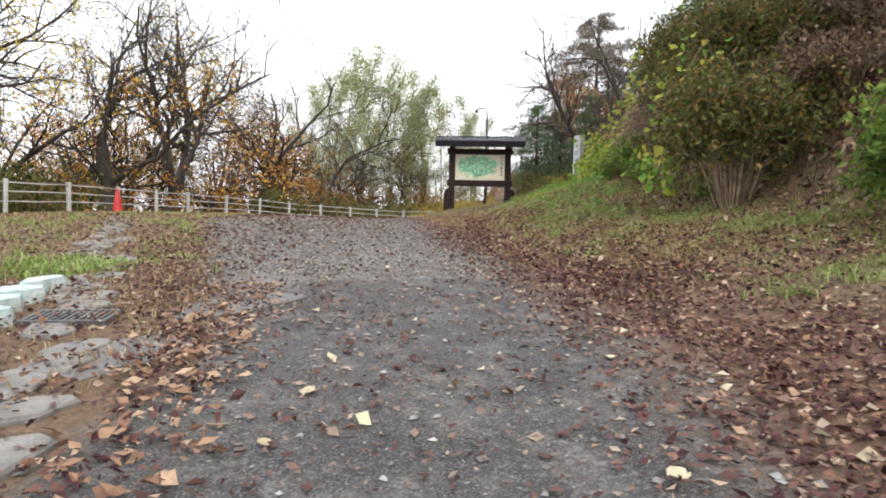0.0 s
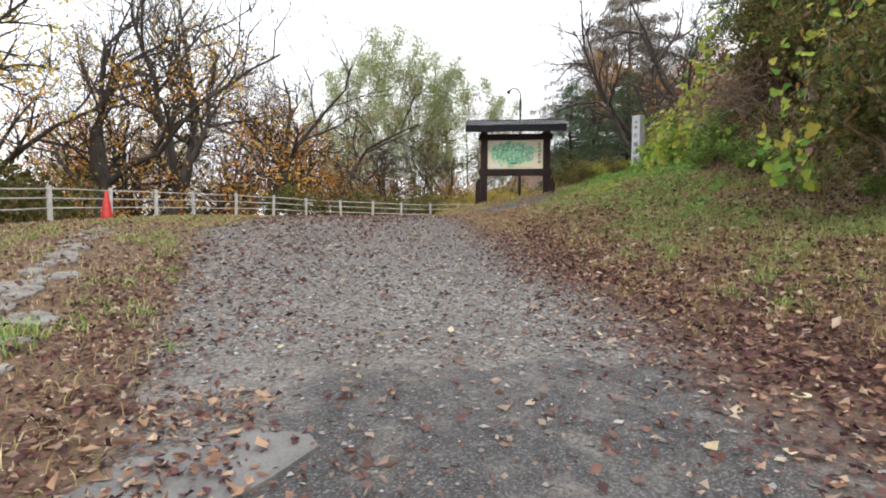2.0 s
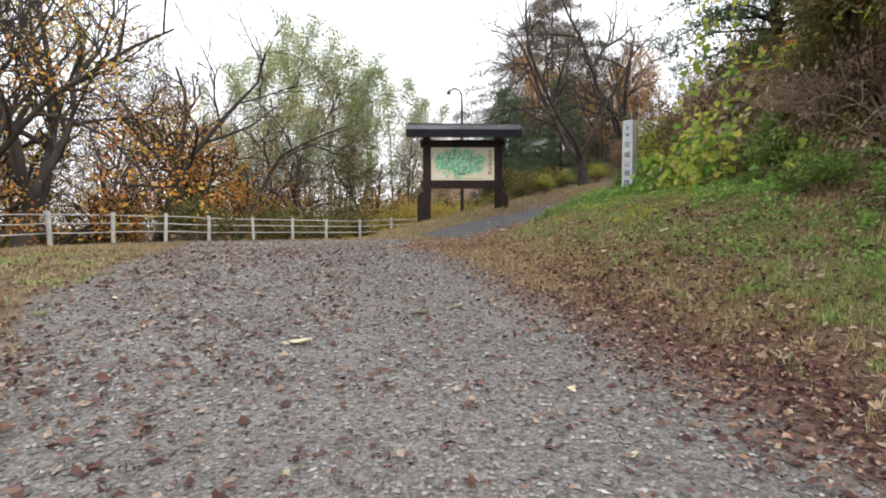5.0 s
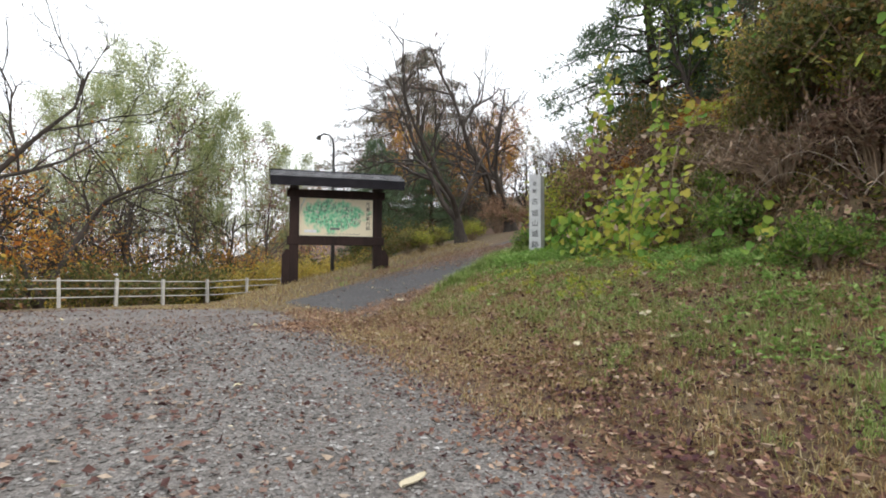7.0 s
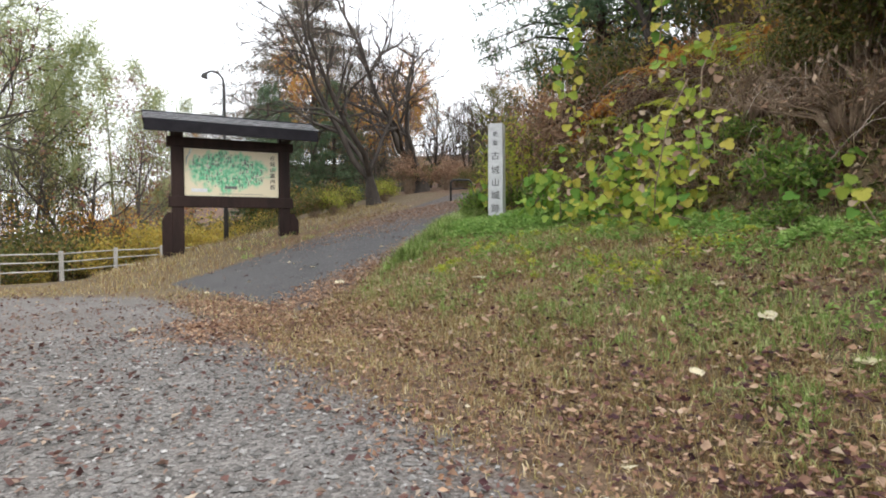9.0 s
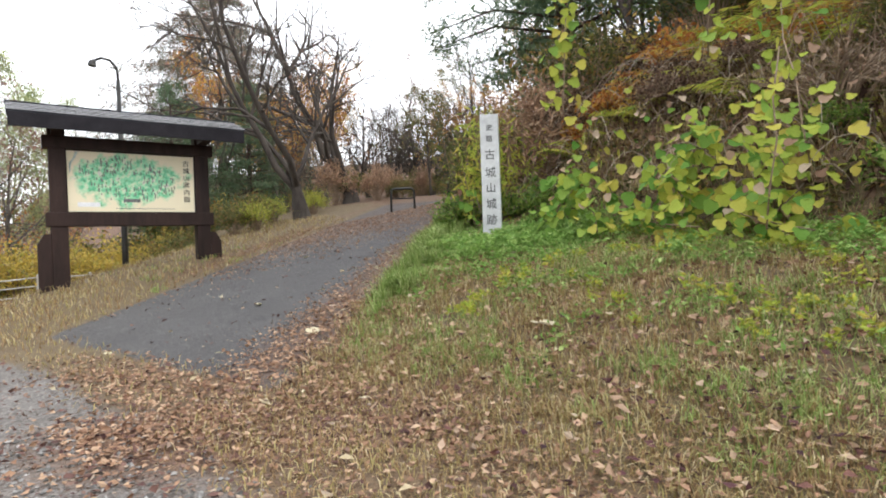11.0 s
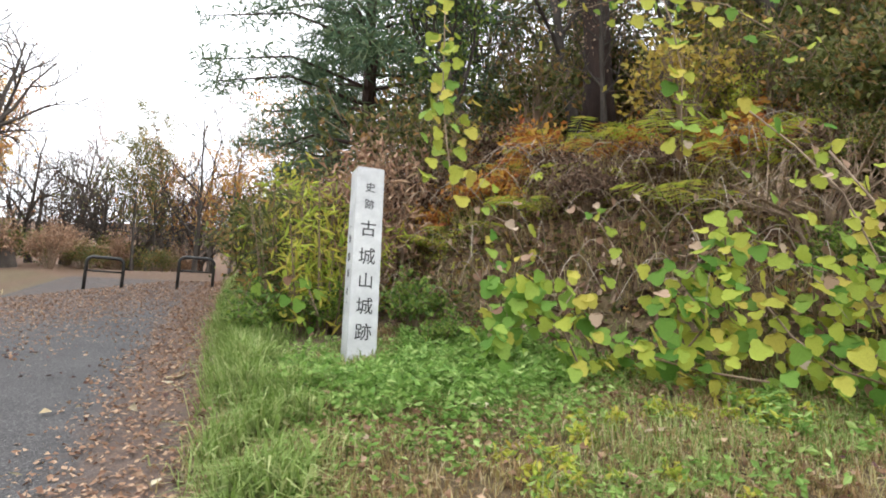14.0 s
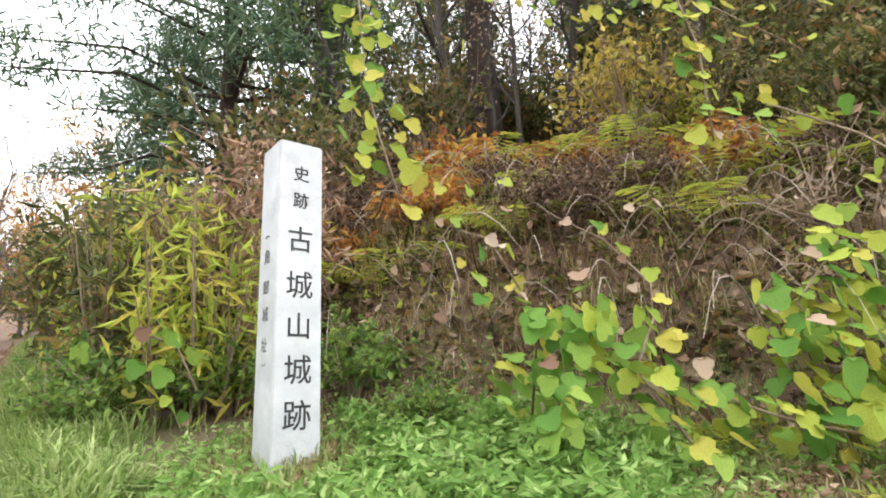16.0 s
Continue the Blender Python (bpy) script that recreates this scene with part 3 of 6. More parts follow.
def notice_board():
    cx, cy = 1.611, 26.42
    z0 = 1.95
    root = thing("notice_board", pose(cx, cy, z0, 0, 0, -5.3), "roofed dark brown timber notice board with a map of the hill", "notice board")
    for s in (-1, 1):
        base = ground_z(cx + s * 1.31, cy) - z0 - 0.25
        part("post", box(bmesh.new(), s * 1.31 - 0.14, s * 1.31 + 0.14, -0.13, 0.13, base, 2.98, 0.015), DARK_WOOD, root)
        bm = bmesh.new()
        prof = [(0.0, base), (0.22, base), (0.22, 0.72), (0.10, 0.92), (0.0, 0.92)]
        f = [bm.verts.new((s * (1.452 + a), -0.11, b)) for a, b in prof]
        g = [bm.verts.new((s * (1.452 + a), 0.11, b)) for a, b in prof]
        bm.faces.new(f), bm.faces.new(list(reversed(g)))
        for k in range(5):
            bm.faces.new((f[k], g[k], g[(k + 1) % 5], f[(k + 1) % 5]))
        bmesh.ops.recalc_face_normals(bm, faces=bm.faces)
        part("post_foot", bm, DARK_WOOD, root)
        part("roof_bracket", box(bmesh.new(), s * 1.31 - 0.09, s * 1.31 + 0.09, -0.72, 0.30, 2.80, 2.93, 0.01), DARK_WOOD, root)
    part("top_beam", box(bmesh.new(), -1.54, 1.54, -0.155, 0.155, 2.56, 2.80, 0.012), DARK_WOOD, root)
    part("bottom_beam", box(bmesh.new(), -1.52, 1.52, -0.155, 0.155, 1.06, 1.33, 0.012), DARK_WOOD, root)
    part("backboard", box(bmesh.new(), -1.168, 1.168, -0.03, 0.03, 1.332, 2.558), DARK_WOOD, root)
    panel = part("map_panel", box(bmesh.new(), -1.155, 1.155, -0.012, 0.012, -0.595, 0.595, 0.004), map_material(), root, "cream map panel with green printed hill")
    panel.matrix_basis = pose(0, -0.045, 1.945)
    for k, ch in enumerate("古城山案内図"):
        text_part("title_letter", ch, 0.135, pose(1.0, -0.0145, 0.44 - k * 0.155, 90, 0, 0), INK, panel, 0.002, 0.001)
    rng = random.Random(5)
    bm = bmesh.new()
    for k in range(170):
        a = rng.uniform(0, 6.28)
        q = rng.uniform(0.35, 1.0)
        x, z = -0.10 + 0.88 * q * math.cos(a), 0.05 + 0.46 * q * math.sin(a) - 0.10 * q * math.cos(a)
        h = rng.uniform(0.03, 0.09)
        box(bm, x - 0.009, x + 0.009, -0.0155, -0.0125, z - h / 2, z + h / 2)
    tagged(part("map_lettering", bm, FAINT_INK, panel), kind="stuff")
    bm = bmesh.new()
    box(bm, -0.35, 0.75, -0.0155, -0.0125, -0.535, -0.525)
    box(bm, -0.2, 0.1, -0.0155, -0.0125, -0.40, -0.33)
    part("caption_bars", bm, FAINT_INK, panel)
    tube_part("printed_river", [(-1.11, -0.0125, 0.16), (-1.10, -0.0125, 0.34), (-1.03, -0.0125, 0.46), (-0.99, -0.0125, 0.575)], [0.006, 0.02, 0.018, 0.03], 6, PALE_BLUE, panel)
    part("legend_plate", box(bmesh.new(), -1.0, -0.62, -0.0155, -0.0125, -0.50, -0.41), PALE_PRINT, panel)
    # roof: a long front slope and a short back one, stepped sheets with raised courses
    for s, depth in ((-1, 0.80), (1, 0.36)):
        steps = 5 if s < 0 else 2
        eave = 3.36 - 0.375 * depth
        bm = bmesh.new()
        for k in range(steps):
            a, b = k / steps, (k + 1) / steps + 0.03
            y0, y1 = s * depth * (1 - a), s * depth * (1 - b)
            h0, h1 = eave + (3.36 - eave) * a, eave + (3.36 - eave) * b
            vs = [bm.verts.new(c) for c in ((-2.06, y0, h0 + 0.035), (2.06, y0, h0 + 0.035), (2.06, y1, h1 + 0.012), (-2.06, y1, h1 + 0.012),
                                            (-2.06, y0, h0), (2.06, y0, h0), (2.06, y1, h1 - 0.02), (-2.06, y1, h1 - 0.02))]
            for q in ((0, 1, 2, 3), (7, 6, 5, 4), (0, 4, 5, 1), (2, 6, 7, 3), (0, 3, 7, 4), (1, 5, 6, 2)):
                bm.faces.new([vs[i] for i in q])
            part("course_strip", box(bmesh.new(), -2.062, 2.062, y0 - 0.010, y0 + 0.012, h0 + 0.033, h0 + 0.043, 0.003), ROOF_EDGE, root)
        bmesh.ops.recalc_face_normals(bm, faces=bm.faces)
        part("roof_slope", bm, ROOF, root, "grey metal roof sheet with raised courses")
        part("fascia", box(bmesh.new(), -2.04, 2.04, s * (depth - 0.02) - 0.025, s * (depth - 0.02) + 0.025, eave - (0.26 if s < 0 else 0.07), eave - 0.004, 0.005), ROOF_DARK, root)
        prof = [(-0.75, 2.82), (-0.40, 2.92), (0.33, 3.12), (0.33, 3.21), (0, 3.33), (-0.75, 3.045)]
        bm = bmesh.new()
        f = [bm.verts.new((s * 2.02, p, q)) for p, q in prof]
        g = [bm.verts.new((v.co.x - s * 0.05, v.co.y, v.co.z)) for v in f]
        bm.faces.new(f), bm.faces.new(list(reversed(g)))
        for k in range(6):
            bm.faces.new((f[k], g[k], g[(k + 1) % 6], f[(k + 1) % 6]))
        bmesh.ops.recalc_face_normals(bm, faces=bm.faces)
        part("gable", bm, ROOF_DARK, root)
    for k in range(7):
        x = -1.8 + 0.6 * k
        bm = box(bmesh.new(), x - 0.03, x + 0.03, -0.74, 0.31, 3.10, 3.17)
        for v in bm.verts:
            v.co.z += 0.375 * (v.co.y if v.co.y < 0 else -v.co.y) + 0.15
        part("rafter", bm, ROOF_DARK, root)
    part("ridge_cap", box(bmesh.new(), -2.08, 2.08, -0.07, 0.07, 3.35, 3.405, 0.015), ROOF, root)


notice_board()


# ---- the stone pillar ----


def stone_pillar():
    root = thing("stone_pillar", pose(4.50, 19.09, 2.45, 0, 0, -50.9), "square pale granite pillar with black carved characters", "monument")
    bm = bmesh.new()
    box(bm, -0.135, 0.135, -0.13, 0.13, -0.4, 1.80)
    for v in bm.verts:
        if v.co.z > 1:
            v.co.x *= 0.95
            v.co.y *= 0.95
    top = [f for f in bm.faces if f.calc_center_median().z > 1.79][0]
    r = bmesh.ops.poke(bm, faces=[top])
    r["verts"][0].co.z += 0.022
    bmesh.ops.bevel(bm, geom=list(bm.edges), offset=0.006, segments=2, affect="EDGES")
    shaft = part("shaft", bm, GRANITE, root)
    for ch, z, s in (("史", 4.055, 0.098), ("跡", 3.895, 0.098), ("古", 3.665, 0.155), ("城", 3.41, 0.16), ("山", 3.19, 0.15), ("城", 2.96, 0.16), ("跡", 2.73, 0.16)):
        y = -0.13 * (1 - 0.05 * (z - 2.05) / 2.2) - 0.0005
        text_part("carved_letter", ch, s, pose(0, y, z - 2.45, 90 - 0.2, 0, 0), INK, root, 0.002, 0.0009)
    for ch, z, s in (("︵", 3.72, 0.06), ("角", 3.585, 0.085), ("館", 3.415, 0.085), ("城", 3.265, 0.085), ("址", 3.10, 0.085), ("︶", 2.98, 0.06)):
        text_part("side_letter", ch, s, pose(-0.132, 0.01, z - 2.45, 90, 0, -90), FAINT_INK, root, 0.002)


stone_pillar()


# ---- the lane's hoop barriers ----


def hoop(a, b):
    mx, my = (a[0] + b[0]) / 2, (a[1] + b[1]) / 2
    z = ground_z(mx, my)
    rz = math.degrees(math.atan2(b[1] - a[1], b[0] - a[0]))
    root = thing("hoop_barrier", pose(mx, my, z, 0, 0, rz), "black steel hoop barrier with a crossbar on the lane", "barrier", "hoops across the lane")
    w, h, r = 0.40, 0.76, 0.14
    pts = [(-w, 0, -0.3), (-w, 0, h - r)]
    pts += [(-w + r - r * math.cos(k * math.pi / 10), 0, h - r + r * math.sin(k * math.pi / 10)) for k in range(1, 6)]
    pts += [(-p[0], 0, p[2]) for p in reversed(pts)]
    tube_part("hoop", pts, 0.04, 10, STEEL, root)
    tube_part("crossbar", [(-w, 0, 0.42), (w, 0, 0.42)], 0.024, 8, STEEL, root)


hoop((10.36, 29.2), (10.95, 28.68))
hoop((11.20, 27.2), (11.72, 26.6))


# ---- fence, cone, lamp ----


def fence():
    line = [(-10.4, 6.0), (-10.6, 10.0), (-10.6, 13.3), (-10.3, 17.5), (-9.6, 20.9), (-7.0, 25.2), (-3.5, 29.0), (0.5, 31.5), (4.5, 34.0)]
    root = thing("fence", pose(line[4][0], line[4][1], ground_z(*line[4]), 0, 0, 0), "weathered off-white post and rail fence with three rails", "fence")
    o = Vector((line[4][0], line[4][1], ground_z(*line[4])))
    stops = []
    for (x0, y0), (x1, y1) in zip(line, line[1:]):
        n = max(1, round(math.hypot(x1 - x0, y1 - y0) / 1.75))
        stops += [(x0 + (x1 - x0) * k / n, y0 + (y1 - y0) * k / n) for k in range(n)]
    stops.append(line[-1])
    feet = [Vector((x, y, ground_z(x, y))) - o for x, y in stops]
    bm = bmesh.new()
    box(bm, -0.045, 0.045, -0.045, 0.045, -0.3, 0.84, 0.018)
    first = part("post", bm, FENCE, root)
    rng = random.Random(3)
    for k, f in enumerate(feet):
        ob = first if k == 0 else new("post", first.data)
        ob.parent, ob.matrix_basis = root, pose(f.x, f.y, f.z, rng.uniform(-2, 2), rng.uniform(-2, 2), rng.uniform(0, 90))
    for a, b in zip(feet, feet[1:]):
        for h in (0.30, 0.54, 0.76):
            m = (a + b) / 2 + Vector((0, 0, rng.uniform(-0.015, 0.01)))
            tube_part("rail", [a + Vector((0, 0, h)), m + Vector((0, 0, h)), b + Vector((0, 0, h))], 0.018, 6, FENCE, root)


fence()


def traffic_cone():
    x, y = -9.45, 16.0
    root = thing("traffic_cone", pose(x, y, ground_z(x, y), 0, 0, 20), "faded red plastic traffic cone on the grass", "traffic cone")
    part("base", box(bmesh.new(), -0.18, 0.18, -0.18, 0.18, -0.01, 0.035, 0.012), RED, root)
    tube_part("cone_body", [(0, 0, 0.035), (0, 0, 0.10), (0, 0, 0.66), (0, 0, 0.70)], [0.145, 0.13, 0.04, 0.03], 20, RED, root)


traffic_cone()


def lamp_post():
    x, y = 2.13, 29.6
    z = ground_z(x, y)
    root = thing("lamp_post", pose(x, y, z), "slender dark steel lamp post with a curved arm", "street lamp")
    top = 7.35 - z
    tube_part("pole", [(0, 0, -0.4), (0, 0, 0.5), (0, 0, top - 0.5)], [0.085, 0.075, 0.05], 12, STEEL, root)
    tube_part("arm", [(0, 0, top - 0.5), (-0.02, 0, top - 0.2), (-0.16, 0, top - 0.03), (-0.36, 0, top), (-0.52, 0, top - 0.10)], 0.035, 8, STEEL, root)
    V, F = [], []
    tube(V, F, [(-0.52, 0, top - 0.08), (-0.55, 0, top - 0.14), (-0.57, 0, top - 0.24)], [0.04, 0.085, 0.10], 14)
    link_mesh("lamp_head", V, F, STEEL, root)


lamp_post()

# ---- trees ----


def copies(ob, places, seed, lo=0.8, hi=1.2, group=""):
    """More of a thing at the given places, turned and scaled at random."""
    rng = random.Random(seed)
    if group:
        ob["group"] = group
    for x, y in places:
        copy_thing(ob, pose(x, y, ground_z(x, y) - 0.05, 0, 0, rng.uniform(0, 360)) @ Matrix.Scale(rng.uniform(lo, hi), 4))


def scatter(seed, n, x0, x1, y0, y1, ok):
    rng = random.Random(seed)
    out, tries = [], 0
    while len(out) < n and tries < 20000:
        tries += 1
        x, y = rng.uniform(x0, x1), rng.uniform(y0, y1)
        if ok(x, y) and all((x - a) ** 2 + (y - b) ** 2 > 1.4 for a, b in out):
            out.append((x, y))
    return out


# the old cherries along the fence
cherry = tree("cherry_tree", 11, (-12.6, 20.6), 13.5, 0.52, FORK, BARK, L_AUTUMN, "old spreading cherry tree with sparse orange leaves", (0.12, 0.0), 4.0, 0.11, low=0.36, trunk_part=0.17)
cherry_yellow = tree("cherry_tree", 12, (-11.5, 23.0), 14.0, 0.50, FORK, BARK, L_GOLD, "old spreading cherry tree, yellow below and bare above", (0.15, -0.1), 3.2, 0.11, low=0.55, trunk_part=0.17)
cherry_lean = tree("cherry_tree", 13, (-9.6, 26.6), 11.0, 0.42, FORK, BARK, L_AUTUMN, "cherry tree leaning over the fence with orange leaves", (0.35, -0.1), 4.0, 0.10, low=0.42, trunk_part=0.17)
tree("cherry_tree", 17, (-7.4, 31.6), 10.5, 0.38, FORK, BARK, L_PINK, "dark cherry tree with rusty leaves behind the fence", (0.05, 0.0), 1.0, 0.13, low=0.9, trunk_part=0.18)
copies(cherry, [(-16.0, 17.5), (-15.0, 27.0), (-19.0, 24.0)], 1, 0.8, 1.05, "cherry trees by the fence")
copies(cherry_yellow, [(-14.5, 13.5), (-17.5, 30.0)], 2, 0.8, 1.0, "cherry trees by the fence")
copies(cherry_lean, [(-12.5, 31.0), (-4.5, 37.0), (-1.0, 36.5), (-9.5, 37.5)], 3, 0.7, 1.0, "cherry trees by the fence")

# bare trees along the lane
tree("bare_tree", 21, (8.76, 32.39), 12.5, 0.42, ARCH, BARK, L_PINK, "dark bare cherry tree leaning beside the lane", (-0.3, -0.1), 0.12, 0.1, trunk_part=0.16)
bare = tree("bare_tree", 27, (13.7, 36.79), 16.0, 0.50, ARCH, BARK, L_PINK, "tall dark bare cherry tree beside the lane", (-0.05, 0.0), 0.12, 0.1, trunk_part=0.15)
copies(bare, [(17.0, 40.0), (20.0, 46.0), (24.0, 43.0), (27.0, 47.0), (16.0, 48.0), (19.5, 37.5), (21.5, 40.5), (23.5, 36.8), (25.5, 39.5), (28.0, 42.0), (22.0, 44.0), (30.0, 38.5), (27.0, 35.0), (31.0, 44.0)], 4, 0.42, 0.62, "bare trees up the lane")

# slim deciduous trees of the wood
slim = tree("slim_tree", 31, (-6.0, 41.0), 10.0, 0.13, SLIM, BARK_PALE, L_PINK, "slim tree with thin brownish pink leaves", (0.05, 0), 1.6, 0.12, trunk_part=0.9)
slim_orange = tree("slim_tree", 32, (2.5, 46.0), 9.0, 0.13, SLIM, BARK_PALE, L_ORANGE, "slim tree with rusty orange leaves", (0.0, 0), 2.2, 0.13, trunk_part=0.9)
slim_olive = tree("slim_tree", 33, (-3.5, 40.0), 8.0, 0.10, SLIM, BARK, L_OLIVE, "slim tree with dull olive leaves", (0.08, 0.05), 2.2, 0.12, trunk_part=0.9)
slim_bare = tree("slim_tree", 34, (19.0, 33.5), 9.0, 0.11, SLIM, BARK, L_DRY, "slim leafless tree of the wood", (0.0, 0.06), 0.15, 0.1, trunk_part=0.9)


def outside(x, y):
    return float(beyond_fence(x, y)) > 3.0


copies(slim, scatter(41, 24, -38, 8, 22, 62, lambda x, y: outside(x, y) and x < 9), 5, 0.75, 1.25, "thin wood beyond the fence")
copies(slim_orange, scatter(42, 6, -30, -8, 30, 58, outside), 6, 0.6, 0.9, "thin wood beyond the fence")
copies(slim_orange, [(13.0, 43.0), (15.0, 45.0), (17.4, 44.0), (15.5, 42.0), (18.5, 48.0), (22.0, 38.5), (12.0, 46.0), (21.0, 52.0), (25.0, 34.0)], 7, 0.75, 1.15, "orange trees up the lane")
copies(slim_orange, [(18.0, 31.0), (21.0, 34.5), (24.5, 37.5), (20.0, 37.0), (27.0, 33.0), (23.5, 30.5), (29.0, 39.0)], 10, 0.45, 0.75, "orange trees up the lane")
copies(slim_olive, [(19.0, 28.0), (22.0, 28.5), (25.0, 31.5), (30.0, 36.0), (17.0, 34.6), (19.2, 35.6), (26.0, 41.0)], 14, 0.5, 0.8, "orange trees up the lane")
copies(slim_olive, scatter(43, 8, -30, 4, 26, 50, outside), 8, 0.6, 1.0, "thin wood beyond the fence")
copies(slim_bare, scatter(44, 44, 20, 46, 29, 64, lambda x, y: float(lane_side(x, y)) < 6), 9, 0.42, 0.75, "bare trees up the lane")


def bamboo(seed, at, height, lean):
    rng = np.random.default_rng(seed)
    root = thing("bamboo", pose(at[0], at[1], ground_z(*at) - 0.1), "tall arching bamboo with pale green leaves", "bamboo", "bamboo grove")
    pts = [(lean[0] * height * 0.20 * (k / 9) ** 3.2, lean[1] * height * 0.20 * (k / 9) ** 3.2, height * (k / 9) * (1 - 0.06 * (k / 9) ** 3)) for k in range(10)]
    tube_part("culm", pts, [0.055 * (1 - 0.9 * k / 9) + 0.006 for k in range(10)], 6, CULM, root)
    cs = []
    V, F = [], []
    for k in range(74):
        f = 0.36 + 0.58 * rng.random() ** 0.85
        i = min(int(f * 9), 8)
        p = Vector(pts[i]).lerp(Vector(pts[i + 1]), f * 9 - i)
        a = rng.random() * 6.28
        ln = (0.35 + 0.8 * rng.random()) * (1.35 - 0.75 * f)
        tip = p + Vector((math.cos(a) * ln, math.sin(a) * ln, 0.35 * ln))
        end = tip + Vector((math.cos(a) * ln * 0.4, math.sin(a) * ln * 0.4, -0.25 * ln))
        tube(V, F, [p, tip, end], [0.012, 0.008, 0.004], 3, False)
        for q in range(36):
            w = rng.random() ** 0.7
            c = p.lerp(tip, w) if w < 0.6 else tip.lerp(end, (w - 0.6) / 0.4)
            cs.append(np.array(c) + rng.normal(0, 0.24, 3))
    tagged(link_mesh("branch_frame", V, F, CULM, root), kind="stuff")
    v, f = leaf_cloud(np.array(cs), 0.17 + 0.11 * rng.random(len(cs)), rng, 0.55, 0.16)
    link_mesh("foliage", v, f, L_BAMBOO, root)
    return root


b1 = bamboo(51, (-6.6, 39.6), 16.6, (0.8, -0.4))
b2 = bamboo(52, (-2.5, 44.0), 16.0, (-0.7, -0.5))
b3 = bamboo(53, (1.2, 45.0), 13.5, (0.5, 0.6))
for k, (b, ps) in enumerate(((b1, [(-8.0, 41.0), (-4.4, 44.5), (-5.2, 41.0), (-7.4, 42.0), (-3.0, 46.0), (-9.5, 42.5), (-11.0, 44.5), (-5.8, 43.0), (-6.2, 46.0), (-3.8, 42.6), (-8.8, 45.0)]),
                             (b2, [(-3.8, 45.4), (-1.4, 46.0), (-2.9, 45.0), (-3.2, 43.6), (-2.0, 47.4), (-6.6, 46.4), (-4.8, 48.5), (-1.8, 43.0), (-8.6, 44.6), (-12.0, 45.0)]),
                             (b3, [(2.0, 44.0), (0.4, 46.5), (2.6, 46.0), (-10.5, 50.0), (-0.2, 42.0)]))):
    copies(b, ps, 60 + k, 0.88, 1.1)


def conifer(seed, at, height, girth, label, first=0.12, spread=0.26, dead=0.0, layers=16, name="conifer", needles=L_PINE, thick=1.0):
    """A pine: straight trunk, whorls of drooping boughs with needle sprays."""
    rng = np.random.default_rng(seed)
    root = thing(name, pose(at[0], at[1], ground_z(*at) - 0.1), label, "tree")
    tube_part("trunk", [(0, 0, 0), (0.05, 0, height * 0.1), (0.1, 0.1, height * 0.5), (0.05, 0.1, height)], [girth * 1.3, girth, girth * 0.6, 0.03], 12, BARK_RED, root)
    V, F, cs = [], [], []
    for k in range(layers):
        f = first + (0.97 - first) * k / (layers - 1)
        for j in range(5 if f < 0.8 else 4):
            a = k * 1.1 + j * 1.256 + rng.normal(0, 0.25)
            ln = height * spread * (1.05 - f) ** 0.8 * (0.65 + 0.6 * rng.random()) + 0.4
            z = height * f + rng.normal(0, 0.15)
            d = Vector((math.cos(a), math.sin(a), 0))
            p = [Vector((0, 0, z)), Vector((0, 0, z)) + d * ln * 0.5 + Vector((0, 0, 0.10 * ln)), Vector((0, 0, z)) + d * ln + Vector((0, 0, -0.02 * ln))]
            tube(V, F, p, [0.05 * (1.1 - f) + 0.012, 0.03 * (1.1 - f) + 0.01, 0.008], 4, False)
            side = d.cross(Vector((0, 0, 1)))
            if rng.random() < dead:
                continue
            for q in range(int((30 + 30 * ln) * thick)):
                w = 0.25 + 0.75 * rng.random()
                c = p[0].lerp(p[1], w * 2) if w < 0.5 else p[1].lerp(p[2], w * 2 - 1)
                c = c + side * rng.normal(0, 0.16 * ln * (1.2 - 0.6 * w)) + Vector((0, 0, rng.normal(0.03, 0.12)))
                for r in range(3):
                    cs.append(np.array(c) + rng.normal(0, 0.07, 3))
    link_mesh("bough_frame", V, F, BARK_RED, root)
    v, f = leaf_cloud(np.array(cs), 0.16 + 0.16 * rng.random(len(cs)), rng, -0.1, 0.10)
    link_mesh("needles", v, f, needles, root)
    return root


conifer(71, (14.2, 54.0), 17.0, 0.32, "tall dark pine with layered rusty boughs", 0.08, 0.62, 0.04, 28, "pine_tree", L_PINE_RUST, 1.5)
pine = conifer(72, (9.5, 47.0), 8.5, 0.18, "young dark green pine behind the lane", 0.08, 0.33, 0.0, 12, "pine_tree")
copies(pine, [(6.5, 39.5), (10.5, 41.0), (19.0, 56.0), (22.5, 58.0)], 73, 0.6, 1.1, "dark pines behind the lane")
# the wood on top of the bank
cedar = conifer(74, (13.2, 17.2), 17.0, 0.36, "tall red-barked cedar on top of the bank", 0.42, 0.20, 0.15, 12, "cedar_tree")
copies(cedar, [(15.5, 21.5), (18.0, 13.0), (14.0, 8.0), (17.5, 3.5), (13.0, -1.5), (21.0, 18.0), (12.2, 4.0)], 75, 0.7, 1.0, "cedars on the bank")
overhang = conifer(76, (11.2, 21.6), 9.5, 0.20, "dark green pine leaning out over the lane", 0.22, 0.42, 0.0, 12, "pine_tree")
overhang.matrix_basis = pose(11.1, 22.2, ground_z(11.1, 22.2) - 0.1, 4, -10, 0)
copies(overhang, [(16.5, 26.0), (10.8, 11.2)], 77, 0.8, 1.0, "pines on the bank")
